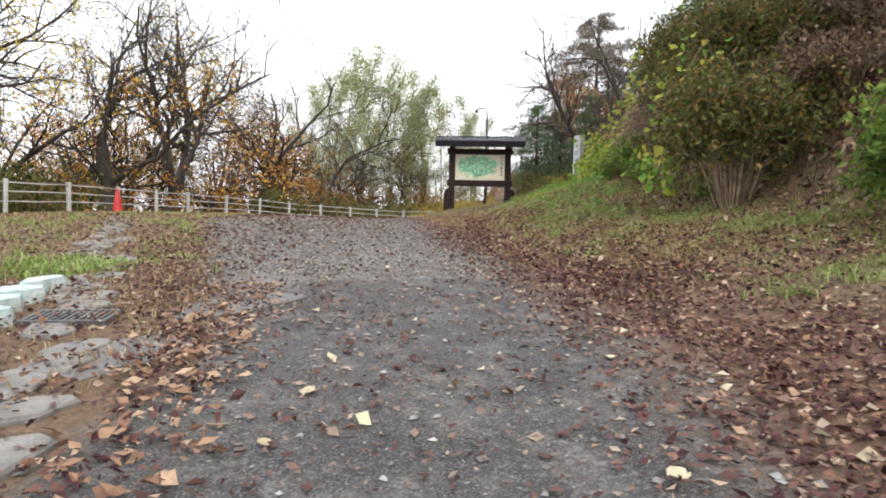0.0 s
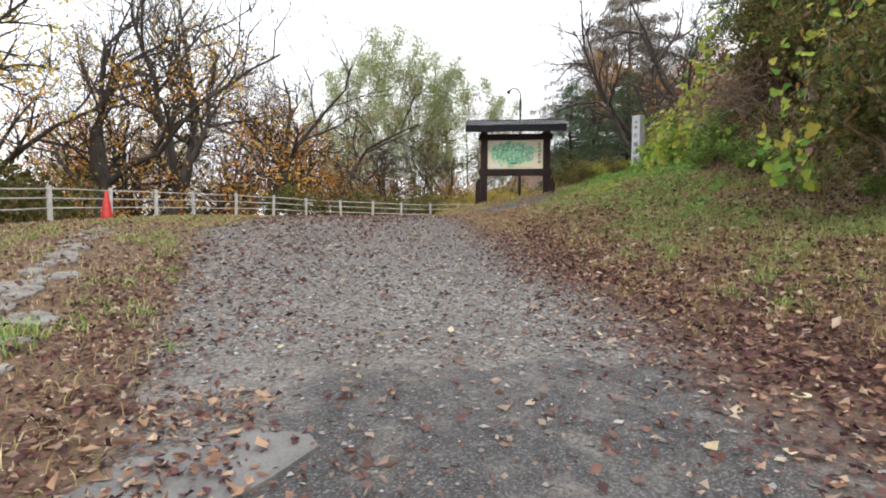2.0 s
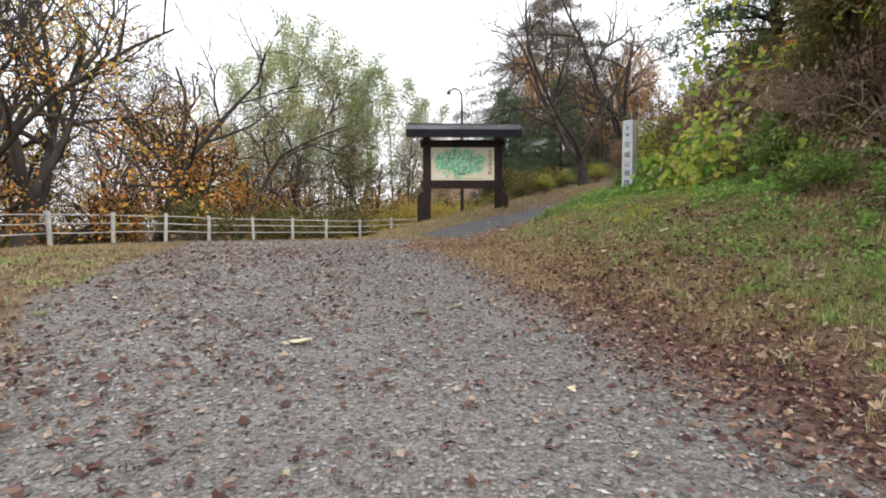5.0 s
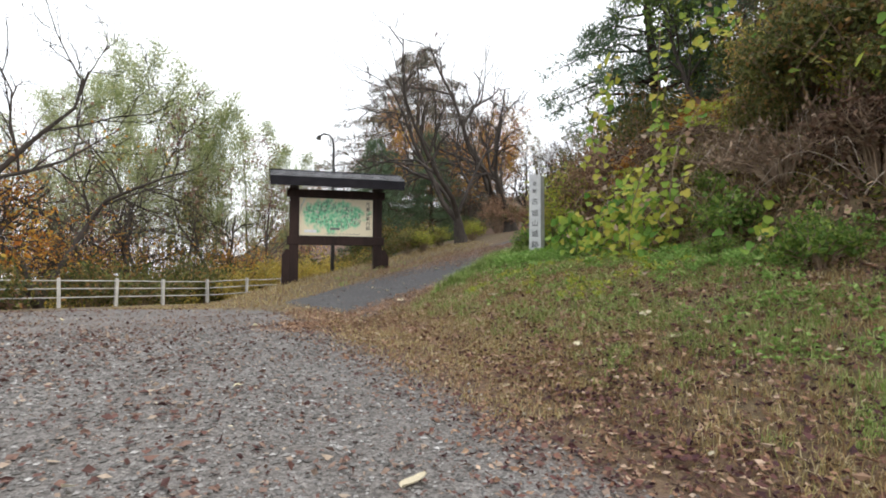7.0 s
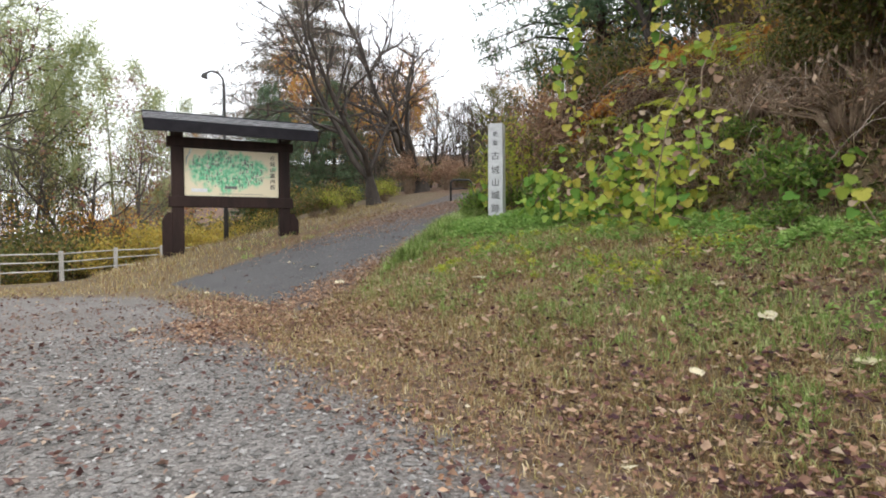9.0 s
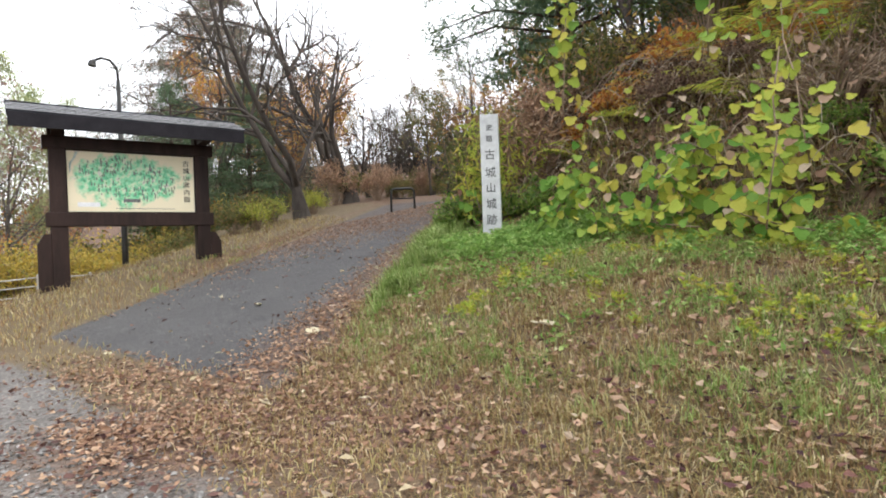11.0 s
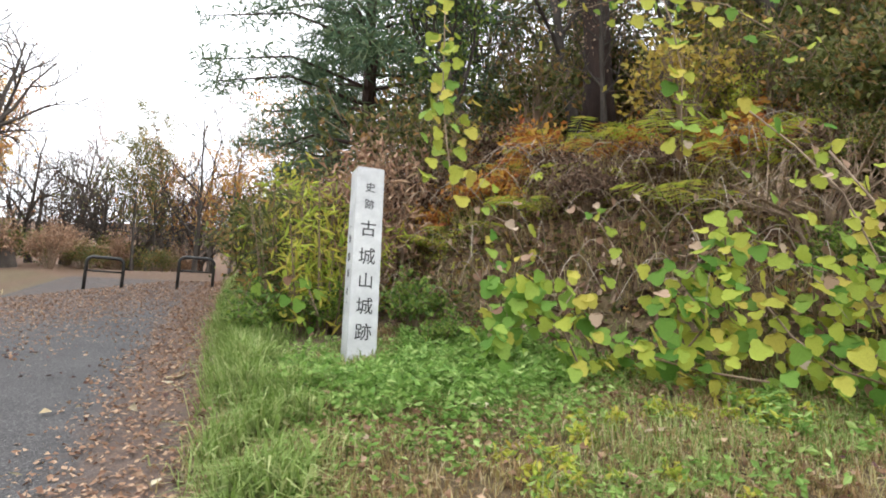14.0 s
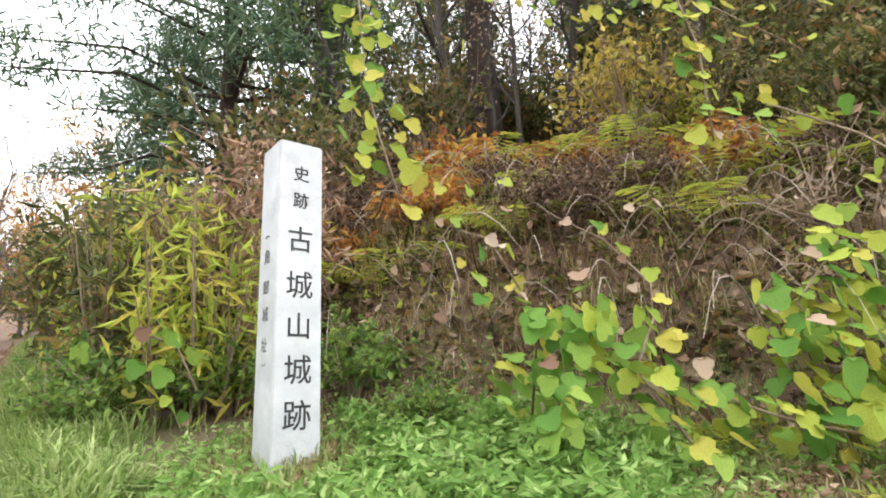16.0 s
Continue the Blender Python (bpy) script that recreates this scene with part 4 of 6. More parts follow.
bank_tree = tree("bank_tree", 81, (8.6, 14.5), 8.5, 0.14, SLIM, BARK, L_OLIVE, "leafy tree on the bank with dull green leaves", (-0.25, 0), 3.0, 0.13, trunk_part=0.85)
bank_yellow = tree("bank_tree", 82, (7.2, 11.6), 7.5, 0.12, SLIM, BARK, L_GREEN, "bank tree hung with yellow-green leaves", (-0.3, 0.1), 2.2, 0.14, trunk_part=0.85)
bank_bare = tree("bank_tree", 83, (10.5, 16.0), 8.0, 0.09, SLIM, BARK, L_DRY, "thin leafless tree on the bank", (-0.05, 0), 0.5, 0.1, trunk_part=0.9)
on_bank = lambda x, y: float(bank_in(x, y)) > 3.2 and float(lane_side(x, y)) > 4.0
copies(bank_tree, scatter(84, 10, 9.5, 24, 9, 26, on_bank), 85, 0.7, 1.2, "trees on the bank")
copies(bank_tree, [(8.6, 5.6), (9.2, 8.4), (8.2, 2.4), (10.4, 11.2), (9.6, 0.2)], 91, 1.1, 1.35, "trees on the bank")
copies(bank_yellow, [(8.0, 12.8), (9.5, 19.2)], 86, 0.75, 1.0, "trees on the bank")
copies(bank_bare, scatter(87, 46, 8.5, 26, 2, 30, on_bank), 88, 0.6, 1.2, "trees on the bank")
# woods that close the view on every side
ring = [(math.sin(a) * r, 15 + math.cos(a) * r) for a, r in ((math.radians(6 * k + 3), 62 + 9 * ((k * 7) % 4)) for k in range(60))]
copies(slim, [p for k, p in enumerate(ring) if k % 2 == 0], 89, 1.0, 1.5, "far wood")
copies(slim_olive, [p for k, p in enumerate(ring) if k % 2], 90, 1.2, 1.8, "far wood")

# ---- shrubs and the tangle on the bank ----


def shrub(seed, at, wide, high, leaves, label, count=4200, leaf=0.085, stems=26, bark=STEM, name="shrub"):
    rng = np.random.default_rng(seed)
    root = thing(name, pose(at[0], at[1], ground_z(*at) - 0.05), label, "shrub")
    V, F, cs = [], [], []
    for k in range(stems):
        a, q = rng.random() * 6.28, rng.random() ** 0.6
        h = high * (0.65 + 0.4 * rng.random()) * (1 - 0.35 * q * q)
        top = Vector((math.cos(a) * wide * q, math.sin(a) * wide * q, h))
        mid = Vector((top.x * 0.35, top.y * 0.35, h * 0.55))
        tube(V, F, [(top.x * 0.1, top.y * 0.1, -0.2), mid, top], [0.022, 0.014, 0.004], 4, False)
        for j in range(5):
            w = 0.35 + 0.6 * rng.random()
            p = mid.lerp(top, w)
            e = p + Vector(rng.normal(0, 0.22 * wide, 3).tolist()) + Vector((0, 0, 0.12))
            tube(V, F, [p, e], [0.008, 0.003], 3, False)
            for i in range(count // (stems * 5)):
                t = rng.random()
                cs.append(np.array(p.lerp(e, 0.2 + 0.9 * t)) + rng.normal(0, 0.085 * wide, 3))
    cs = np.array(cs)
    cs[:, 2] = np.maximum(cs[:, 2], 0.08)
    link_mesh("stem", V, F, bark, root)
    v, f = leaf_cloud(cs, leaf * (0.55 + 0.9 * rng.random(len(cs))), rng, 0.25, 0.5)
    link_mesh("foliage", v, f, leaves, root)
    return root


s_olive = shrub(101, (4.3, 8.3), 1.35, 2.3, L_OLIVE, "big rounded dull olive shrub on the bank", 9000, 0.09, 46)
s_green = shrub(102, (4.6, 5.0), 0.8, 1.4, L_GREEN, "bright green leafy shrub on the bank", 4200, 0.10)
s_rust = shrub(103, (7.1, 20.0), 1.1, 2.0, L_RUST, "rust brown withered shrub on the bank", 2600, 0.09)
s_herb = shrub(104, (4.6, 14.2), 0.55, 0.6, L_GREEN, "low dark green weed clump at the bank foot", 1500, 0.08, 18)
s_dry = shrub(105, (7.5, 10.5), 1.3, 0.75, L_DRY, "dry brown tangle of dead stems", 420, 0.09, 46)
s_yellow = shrub(106, (7.6, 21.4), 1.2, 1.9, L_KUDZU_Y, "shrub with thin yellow-green leaves beside the lane", 2200, 0.10, 34)
copies(s_olive, [(5.0, 11.4), (5.4, 10.2), (5.6, 12.8), (7.0, 12.2), (8.2, 13.6), (5.8, 14.0), (7.6, 21.9), (11.4, 24.0), (14.6, 26.0)], 111, 0.65, 1.1, "shrubs on the bank")
copies(s_green, [(5.0, 10.0), (4.9, 4.1), (9.4, 22.6), (6.8, 20.6), (12.0, 24.6)], 112, 0.5, 0.9, "shrubs on the bank")
copies(s_rust, [(8.4, 21.2), (9.6, 18.6), (8.4, 13.2), (7.0, 7.6), (9.2, 23.0), (7.2, 20.9)], 113, 0.5, 1.0, "shrubs on the bank")
copies(s_herb, [(4.4, 12.9), (4.0, 11.4), (5.2, 15.0), (5.4, 18.9), (4.3, 9.0), (5.6, 19.8), (4.9, 18.4), (5.2, 20.6), (4.0, 13.9), (3.8, 12.4)], 114, 0.5, 0.85, "weed clumps at the bank foot")
s_fern = shrub(109, (6.8, 15.4), 0.5, 0.5, L_ORANGE, "small rusty orange fern clump on the bank", 900, 0.10, 16)
copies(s_fern, [(7.0, 19.3), (7.5, 16.6), (6.4, 14.0), (6.6, 18.4), (7.8, 14.6), (6.0, 12.4), (7.4, 21.2), (8.3, 18.0)], 128, 0.7, 1.2, "rusty ferns on the bank")
copies(s_dry, scatter(115, 34, 5.0, 10.5, 6, 21.5, lambda x, y: 0.5 < float(bank_in(x, y)) < 5.0 and not 15.2 < y < 19.8), 116, 0.5, 0.9, "dead tangles on the bank")
copies(s_olive, scatter(124, 8, 5.0, 8.0, 10.5, 14.5, lambda x, y: 0.9 < float(bank_in(x, y)) < 5.0), 125, 0.35, 0.7, "shrubs on the bank")
copies(s_yellow, scatter(126, 7, 5.4, 9.5, 10.5, 15.5, lambda x, y: 1.2 < float(bank_in(x, y)) < 4.5), 127, 0.35, 0.6, "shrubs on the bank")
copies(s_yellow, [(6.8, 21.3), (6.3, 13.4)], 117, 0.5, 0.7, "shrubs on the bank")
s_mould = shrub(110, (6.2, 13.0), 1.1, 1.0, L_MOULD, "withered dark brown thicket on the bank", 3200, 0.085, 70)
copies(s_mould, scatter(135, 18, 5.0, 10.0, 6.5, 20.0, lambda x, y: 0.7 < float(bank_in(x, y)) < 5.0 and not 15.8 < y < 19.2), 136, 0.5, 1.0, "withered thickets on the bank")
copies(s_mould, [(6.6, 16.4), (7.2, 17.6), (7.8, 18.8), (8.2, 16.2), (6.2, 17.2)], 137, 0.35, 0.6, "withered thickets on the bank")
shrub(140, (-12.6, 13.4), 1.5, 3.2, L_GREEN, "bright green bush leaning over the fence", 6000, 0.13, 40, name="bush")
s_airy = shrub(144, (8.8, 14.6), 1.2, 2.4, L_OLIVE, "airy shrub with thin olive and rusty leaves on the bank", 1500, 0.12, 34)
s_airy_y = shrub(145, (9.2, 15.0), 1.1, 2.2, L_YELLOW, "airy shrub with thin yellow leaves on the bank", 900, 0.12, 30)
copies(s_airy, [(8.2, 13.6), (8.0, 19.6), (8.8, 20.6), (7.6, 15.0), (10.4, 14.2), (10.8, 18.4)], 146, 0.75, 1.25, "shrubs on the bank")
copies(s_airy_y, [(9.6, 13.4), (9.4, 19.8), (7.8, 15.9)], 147, 0.6, 1.0, "shrubs on the bank")
s_under = shrub(107, (-13.5, 18.0), 1.6, 1.7, L_OLIVE, "dark undergrowth bush beyond the fence", 3000, 0.12, 30, name="bush")
s_under_y = shrub(108, (0.0, 34.5), 1.4, 1.8, L_YELLOW, "yellow autumn bush beyond the notice board", 3000, 0.11, 30, name="bush")
copies(s_under, scatter(118, 40, -34, 8, 12, 60, lambda x, y: 1.0 < float(beyond_fence(x, y))), 119, 0.7, 1.7, "undergrowth beyond the fence")
copies(s_olive, scatter(131, 26, 10.5, 24, 4, 26, lambda x, y: float(bank_in(x, y)) > 5.0 and float(lane_side(x, y)) > 5.5), 132, 0.9, 1.6, "undergrowth on the bank top")
copies(s_under, scatter(133, 7, 14, 30, 29, 46, lambda x, y: float(lane_side(x, y)) < 3 and abs(float(lane_side(x, y)) + 2.2) > 2.4), 134, 0.5, 1.0, "bushes up the lane")
copies(s_under_y, [(0.2, 32.6), (1.4, 33.4), (2.6, 33.8), (3.6, 34.6), (-1.2, 32.2), (5.0, 35.6)], 129, 0.7, 1.0, "undergrowth beyond the fence")
copies(s_under, [(0.8, 34.6), (2.2, 35.6), (3.4, 36.4), (-0.6, 34.0), (-2.4, 33.0), (4.8, 37.4), (6.2, 37.6), (-4.4, 31.6), (-5.8, 30.2)], 130, 0.9, 1.4, "undergrowth beyond the fence")
copies(s_under, [(-12.0, 34.0), (-9.4, 34.8), (-7.0, 35.6), (-4.8, 36.6), (-2.6, 37.4), (-0.4, 38.2), (1.8, 39.4), (-10.6, 39.0), (-1.6, 41.0), (-14.8, 31.0), (3.6, 42.0), (-17.5, 27.5)], 141, 1.3, 1.9, "undergrowth beyond the fence")
copies(s_under_y, scatter(120, 12, -8, 8, 31, 44, lambda x, y: 1.2 < float(beyond_fence(x, y)) < 8), 121, 0.6, 1.1, "undergrowth beyond the fence")
copies(s_under, [(5.6, 31.2), (7.0, 33.0), (5.2, 34.0), (4.2, 32.5), (10.4, 35.0), (11.5, 37.5), (15.6, 35.5), (17.5, 34.0)], 122, 0.35, 0.7, "bushes beside the lane")
copies(s_yellow, [(8.0, 33.4), (9.8, 33.6), (6.2, 30.8)], 123, 0.5, 0.7, "bushes beside the lane")


copies(s_rust, [(14.0, 35.0), (15.5, 36.2), (16.8, 37.6), (18.4, 37.0), (20.0, 38.6), (13.0, 37.0), (17.6, 40.0), (21.5, 36.5), (23.0, 39.0)], 138, 0.6, 1.1, "rusty undergrowth up the lane")


def fern(seed, mat, label):
    """A fern: arching fronds, each a rib with two rows of narrow leaflets."""
    rng = random.Random(seed)
    root = thing("fern", pose(0, 0, 0), label, "fern", "ferns on the bank")
    for k in range(9):
        a, ln, rise = k * 0.7 + rng.uniform(-0.3, 0.3), rng.uniform(0.5, 0.8), rng.uniform(0.35, 0.75)
        d, q = Vector((math.cos(a), math.sin(a), 0)), Vector((-math.sin(a), math.cos(a), 0))
        rib = [d * (ln * f) + Vector((0, 0, rise * (f * 1.5 - 1.15 * f * f) * ln + 0.02)) for f in (j / 15 for j in range(16))]
        V, F = [], []
        tube(V, F, rib[::3], [0.005, 0.0045, 0.004, 0.003, 0.002, 0.0015], 3, False)
        for j in range(3, 16):
            w = 0.19 * ln * math.sin(math.pi * min(1.0, (j - 1.5) / 14.5)) ** 0.7 + 0.015
            for t in (-1, 1):
                b = len(V)
                e = rib[j] + q * (t * w) + d * (0.35 * w) - Vector((0, 0, w * rng.uniform(0.1, 0.45)))
                m = rib[j].lerp(e, 0.45)
                h = d * 0.017
                V += [tuple(rib[j]), tuple(m + h), tuple(e), tuple(m - h)]
                F += [(b, b + 1, b + 2), (b, b + 2, b + 3)]
        link_mesh("frond", V, F, mat, root)
    return root


fern_green = fern(171, L_KUDZU_Y, "yellow-green fern with arching fronds on the bank")
fern_rust = fern(172, L_ORANGE, "rusty withered fern with arching fronds on the bank")
fern_green.matrix_basis = pose(6.9, 17.2, ground_z(6.9, 17.2), 0, 0, 40)
fern_rust.matrix_basis = pose(7.2, 18.2, ground_z(7.2, 18.2), 0, 0, 10)
copies(fern_green, [(7.4, 16.2), (6.6, 15.6), (7.8, 17.0), (6.4, 18.9), (8.3, 15.8), (6.2, 14.4), (7.0, 19.6), (7.5, 14.6), (8.8, 17.6), (6.7, 16.6), (6.3, 17.6), (6.0, 16.2), (7.9, 18.4), (8.2, 19.8), (8.9, 14.8), (9.3, 16.4), (8.6, 18.2), (7.3, 15.4), (9.6, 17.6), (7.7, 19.9), (9.2, 15.2), (8.0, 16.2), (8.4, 17.4)], 173, 0.9, 1.8)
copies(fern_rust, [(7.8, 15.4), (6.9, 14.9), (8.5, 16.6), (6.6, 19.9), (7.6, 19.0), (8.1, 14.0), (6.8, 13.2), (9.0, 18.8), (7.4, 17.6), (9.4, 14.2), (8.9, 16.0), (8.2, 18.9), (9.8, 16.8)], 174, 0.9, 1.7)


def cane_thicket(seed, at, wide, high, leaves, label, canes=60):
    """A thicket of thin canes with long slim drooping leaves."""
    rng = np.random.default_rng(seed)
    root = thing("cane_thicket", pose(at[0], at[1], ground_z(*at) - 0.05), label, "shrub", "cane thickets beside the lane")
    V, F, cs = [], [], []
    for k in range(canes):
        a, q = rng.random() * 6.28, rng.random() ** 0.5 * wide
        h = high * (0.55 + 0.5 * rng.random())
        b = Vector((math.cos(a) * q * 0.7, math.sin(a) * q * 0.7, -0.15))
        t = Vector((math.cos(a) * q, math.sin(a) * q, h)) + Vector(rng.normal(0, 0.12, 3).tolist())
        tube(V, F, [b, b.lerp(t, 0.5), t], [0.009, 0.007, 0.003], 4, False)
        for j in range(20):
            cs.append(np.array(b.lerp(t, 0.22 + 0.80 * rng.random() ** 0.8)) + rng.normal(0, 0.09, 3))
    tagged(link_mesh("cane", V, F, STEM, root), kind="stuff")
    v, f = leaf_cloud(np.array(cs), 0.13 + 0.12 * rng.random(len(cs)), rng, 0.35, 0.19)
    link_mesh("foliage", v, f, leaves, root)
    return root


thicket = cane_thicket(181, (6.0, 20.5), 0.75, 1.7, L_OLIVE, "dull green thicket of thin canes beside the lane")
thicket_green = cane_thicket(182, (7.1, 21.4), 0.8, 1.8, L_KUDZU_Y, "yellow-green thicket of long-leaved canes beside the lane")
thicket_rust = cane_thicket(183, (6.3, 19.9), 0.7, 2.0, L_RUST, "rust brown withered cane thicket on the bank")
copies(thicket, [(8.0, 22.4), (6.7, 20.9)], 184, 0.8, 1.1)
copies(thicket_green, [(5.8, 20.1)], 185, 0.7, 1.0)
copies(thicket_rust, [(7.6, 21.7)], 186, 0.8, 1.1)


# ---- large-leaved vines ----


def vine_leaf(mat, seed):
    """One broad heart-shaped leaf with a folded rib, stalk at the origin, tip along -z, face along -y."""
    rng = random.Random(seed)
    half = [(0.0, 0.0), (0.30, 0.13), (0.52, -0.08), (0.56, -0.34), (0.37, -0.47), (0.37, -0.70), (0.14, -0.90), (0.0, -1.0)]
    V, F = [], []
    rib = [(0.0, -0.02 + 0.10 * k * (7 - k) / 12, half[k][1] if k else 0.02) for k in range(8)]
    for k in range(8):
        V.append((0.0, rib[k][1], rib[k][2] * 0.96 - 0.01))
    for s in (-1, 1):
        base = len(V)
        for x, z in half[1:7]:
            V.append((s * x * rng.uniform(0.9, 1.08), 0.05 - 0.22 * x + rng.uniform(-0.03, 0.03), z))
        ring = [0] + [base + k for k in range(6)] + [7]
        for k in range(7):
            q = (ring[k], ring[k + 1], k + 1 if k < 7 else 7, k)
            q = tuple(dict.fromkeys(q))
            if len(q) > 2:
                F.append(q if s < 0 else tuple(reversed(q)))
    me = bpy.data.meshes.new("vine_leaf")
    me.from_pydata(V, [], F)
    me.materials.append(mat)
    me.polygons.foreach_set("use_smooth", [True] * len(me.polygons))
    return me


LEAVES_G = [vine_leaf(L_KUDZU_G, k) for k in range(3)]
LEAVES_Y = [vine_leaf(L_KUDZU_Y, 5 + k) for k in range(3)]
LEAVES_D = [vine_leaf(L_DRY, 9)]


def vine(seed, label, pts, count, spread, size, mix):
    """A climbing vine: a stem along pts, and leaves hung round it. mix: shares of green and yellow leaves."""
    rng = random.Random(seed)
    o = Vector(pts[0])
    root = thing("vine", pose(*pts[0]), label, "vine", "broad-leaved vines on the bank")
    ps = [Vector(p) - o for p in pts]
    tube_part("stem", ps, 0.008, 5, STEM, root)
    n = len(ps) - 1
    for k in range(count):
        f = (k + rng.random()) / count * n
        i = min(int(f), n - 1)
        c = ps[i].lerp(ps[i + 1], f - i) + Vector((rng.gauss(0, spread), rng.gauss(0, spread), rng.gauss(0, spread * 0.8)))
        r = rng.random()
        me = rng.choice(LEAVES_G if r < mix[0] else LEAVES_Y if r < mix[0] + mix[1] else LEAVES_D)
        ob = new("leaf", me)
        ob.parent = root
        s = 0.86 * size * rng.uniform(0.6, 1.2) * (0.75 if me in LEAVES_D else 1)
        ob.matrix_basis = pose(c.x, c.y, c.z, rng.uniform(-70, 10), rng.uniform(-35, 35), -65 + rng.gauss(0, 38)) @ Matrix.Scale(s, 4)


vine(201, "green and yellow vine clump at the bank foot", [(4.55, 17.8, 2.6), (4.3, 17.75, 3.2), (4.3, 17.45, 3.1), (4.2, 17.65, 2.9), (4.12, 17.75, 2.65)], 95, 0.12, 0.152, (0.72, 0.22))
vine(202, "green and yellow vine clump at the bank foot", [(4.6, 17.0, 2.6), (4.35, 17.15, 3.15), (4.25, 17.3, 2.9), (4.2, 17.2, 2.7), (4.1, 17.1, 2.5)], 46, 0.12, 0.152, (0.45, 0.45))
vine(203, "broad yellowing vine spilling from the bank", [(4.7, 16.0, 2.6), (4.45, 16.05, 3.55), (4.35, 16.4, 3.2), (4.3, 16.2, 2.9), (4.2, 16.45, 2.6)], 160, 0.16, 0.152, (0.42, 0.5))
vine(214, "broad yellowing vine spilling from the bank", [(4.7, 15.4, 2.5), (4.4, 15.5, 3.3), (4.3, 15.3, 3.2), (4.25, 15.1, 2.8), (4.2, 15.5, 2.4)], 130, 0.20, 0.152, (0.38, 0.54))
vine(204, "hanging strand of pale yellow-green vine", [(6.6, 19.05, 7.2), (6.4, 18.98, 6.45), (6.15, 18.9, 5.7), (5.9, 18.75, 5.0), (5.57, 18.56, 4.32)], 56, 0.17, 0.19, (0.25, 0.7))
vine(205, "hanging strand of pale yellow-green vine", [(5.6, 16.5, 6.8), (5.35, 16.3, 5.9), (5.25, 16.22, 5.3), (5.2, 16.25, 4.8), (5.2, 16.25, 4.5)], 34, 0.08, 0.16, (0.3, 0.65))
vine(206, "few vine leaves among dead stems", [(5.9, 18.3, 3.6), (5.5, 18.1, 4.0), (5.4, 17.9, 3.9), (5.35, 17.7, 3.5)], 24, 0.22, 0.15, (0.35, 0.3))
vine(207, "small vine with yellow leaves behind the pillar", [(5.3, 20.6, 2.9), (5.2, 20.3, 3.3), (5.1, 20.0, 3.2), (5.0, 19.8, 2.9)], 30, 0.15, 0.14, (0.4, 0.55))
vine(208, "yellow-green vine curtain on the bank", [(5.6, 15.6, 5.0), (4.95, 15.4, 4.4), (4.6, 15.2, 3.9), (4.4, 15.1, 3.4), (4.3, 15.0, 2.9)], 45, 0.20, 0.15, (0.28, 0.64))
vine(209, "green vine leaves at the bank foot", [(4.9, 13.7, 2.9), (4.4, 13.4, 2.6), (4.0, 13.1, 2.3), (3.9, 12.7, 1.95)], 70, 0.20, 0.15, (0.5, 0.42))
vine(210, "vine trailing high in the bank trees", [(7.5, 17.5, 7.4), (6.9, 16.6, 7.2), (6.4, 15.6, 6.6), (6.0, 14.9, 5.7)], 60, 0.28, 0.16, (0.35, 0.6))
vine(211, "yellow-green vine climbing over the shrubs", [(5.6, 13.6, 5.4), (5.0, 12.4, 4.8), (4.6, 11.4, 4.3), (4.3, 10.6, 3.2), (4.2, 10.2, 2.4)], 110, 0.28, 0.16, (0.42, 0.52))
vine(212, "green vine over the foot of the bank", [(4.9, 11.6, 2.7), (4.3, 11.0, 2.4), (4.0, 10.4, 2.1), (3.9, 9.8, 1.8)], 60, 0.22, 0.15, (0.5, 0.4))
vine(213, "light green leaves trailing over the big shrub", [(4.4, 9.6, 4.4), (3.9, 9.2, 3.7), (3.6, 9.0, 2.8), (3.4, 9.0, 1.9)], 60, 0.22, 0.14, (0.6, 0.35))


vine(215, "yellowing vine leaves trailing over the foot of the bank", [(4.7, 16.7, 2.75), (4.35, 16.75, 2.7), (4.15, 16.6, 2.62), (4.05, 16.3, 2.55), (4.0, 15.9, 2.5)], 40, 0.15, 0.15, (0.35, 0.52))
vine(216, "yellow and green vine spilling over the foot of the bank", [(4.6, 15.8, 3.1), (4.2, 15.7, 2.8), (4.0, 15.5, 2.6), (3.95, 15.2, 2.5), (4.0, 14.8, 2.4)], 46, 0.17, 0.15, (0.35, 0.55))
vine(217, "yellow-green vine hanging down the shrubs", [(4.5, 15.3, 4.2), (3.95, 15.2, 3.6), (3.7, 15.1, 3.2), (3.65, 15.15, 2.8), (3.7, 15.2, 2.45)], 60, 0.13, 0.125, (0.25, 0.68))
vine(218, "sparse vine with withered leaves on the bank", [(6.3, 17.6, 4.6), (5.9, 17.3, 4.2), (5.6, 17.0, 3.9), (5.3, 16.8, 3.5), (5.1, 16.9, 3.1)], 40, 0.25, 0.13, (0.15, 0.25))


# ---- dead twigs arching down the bank ----


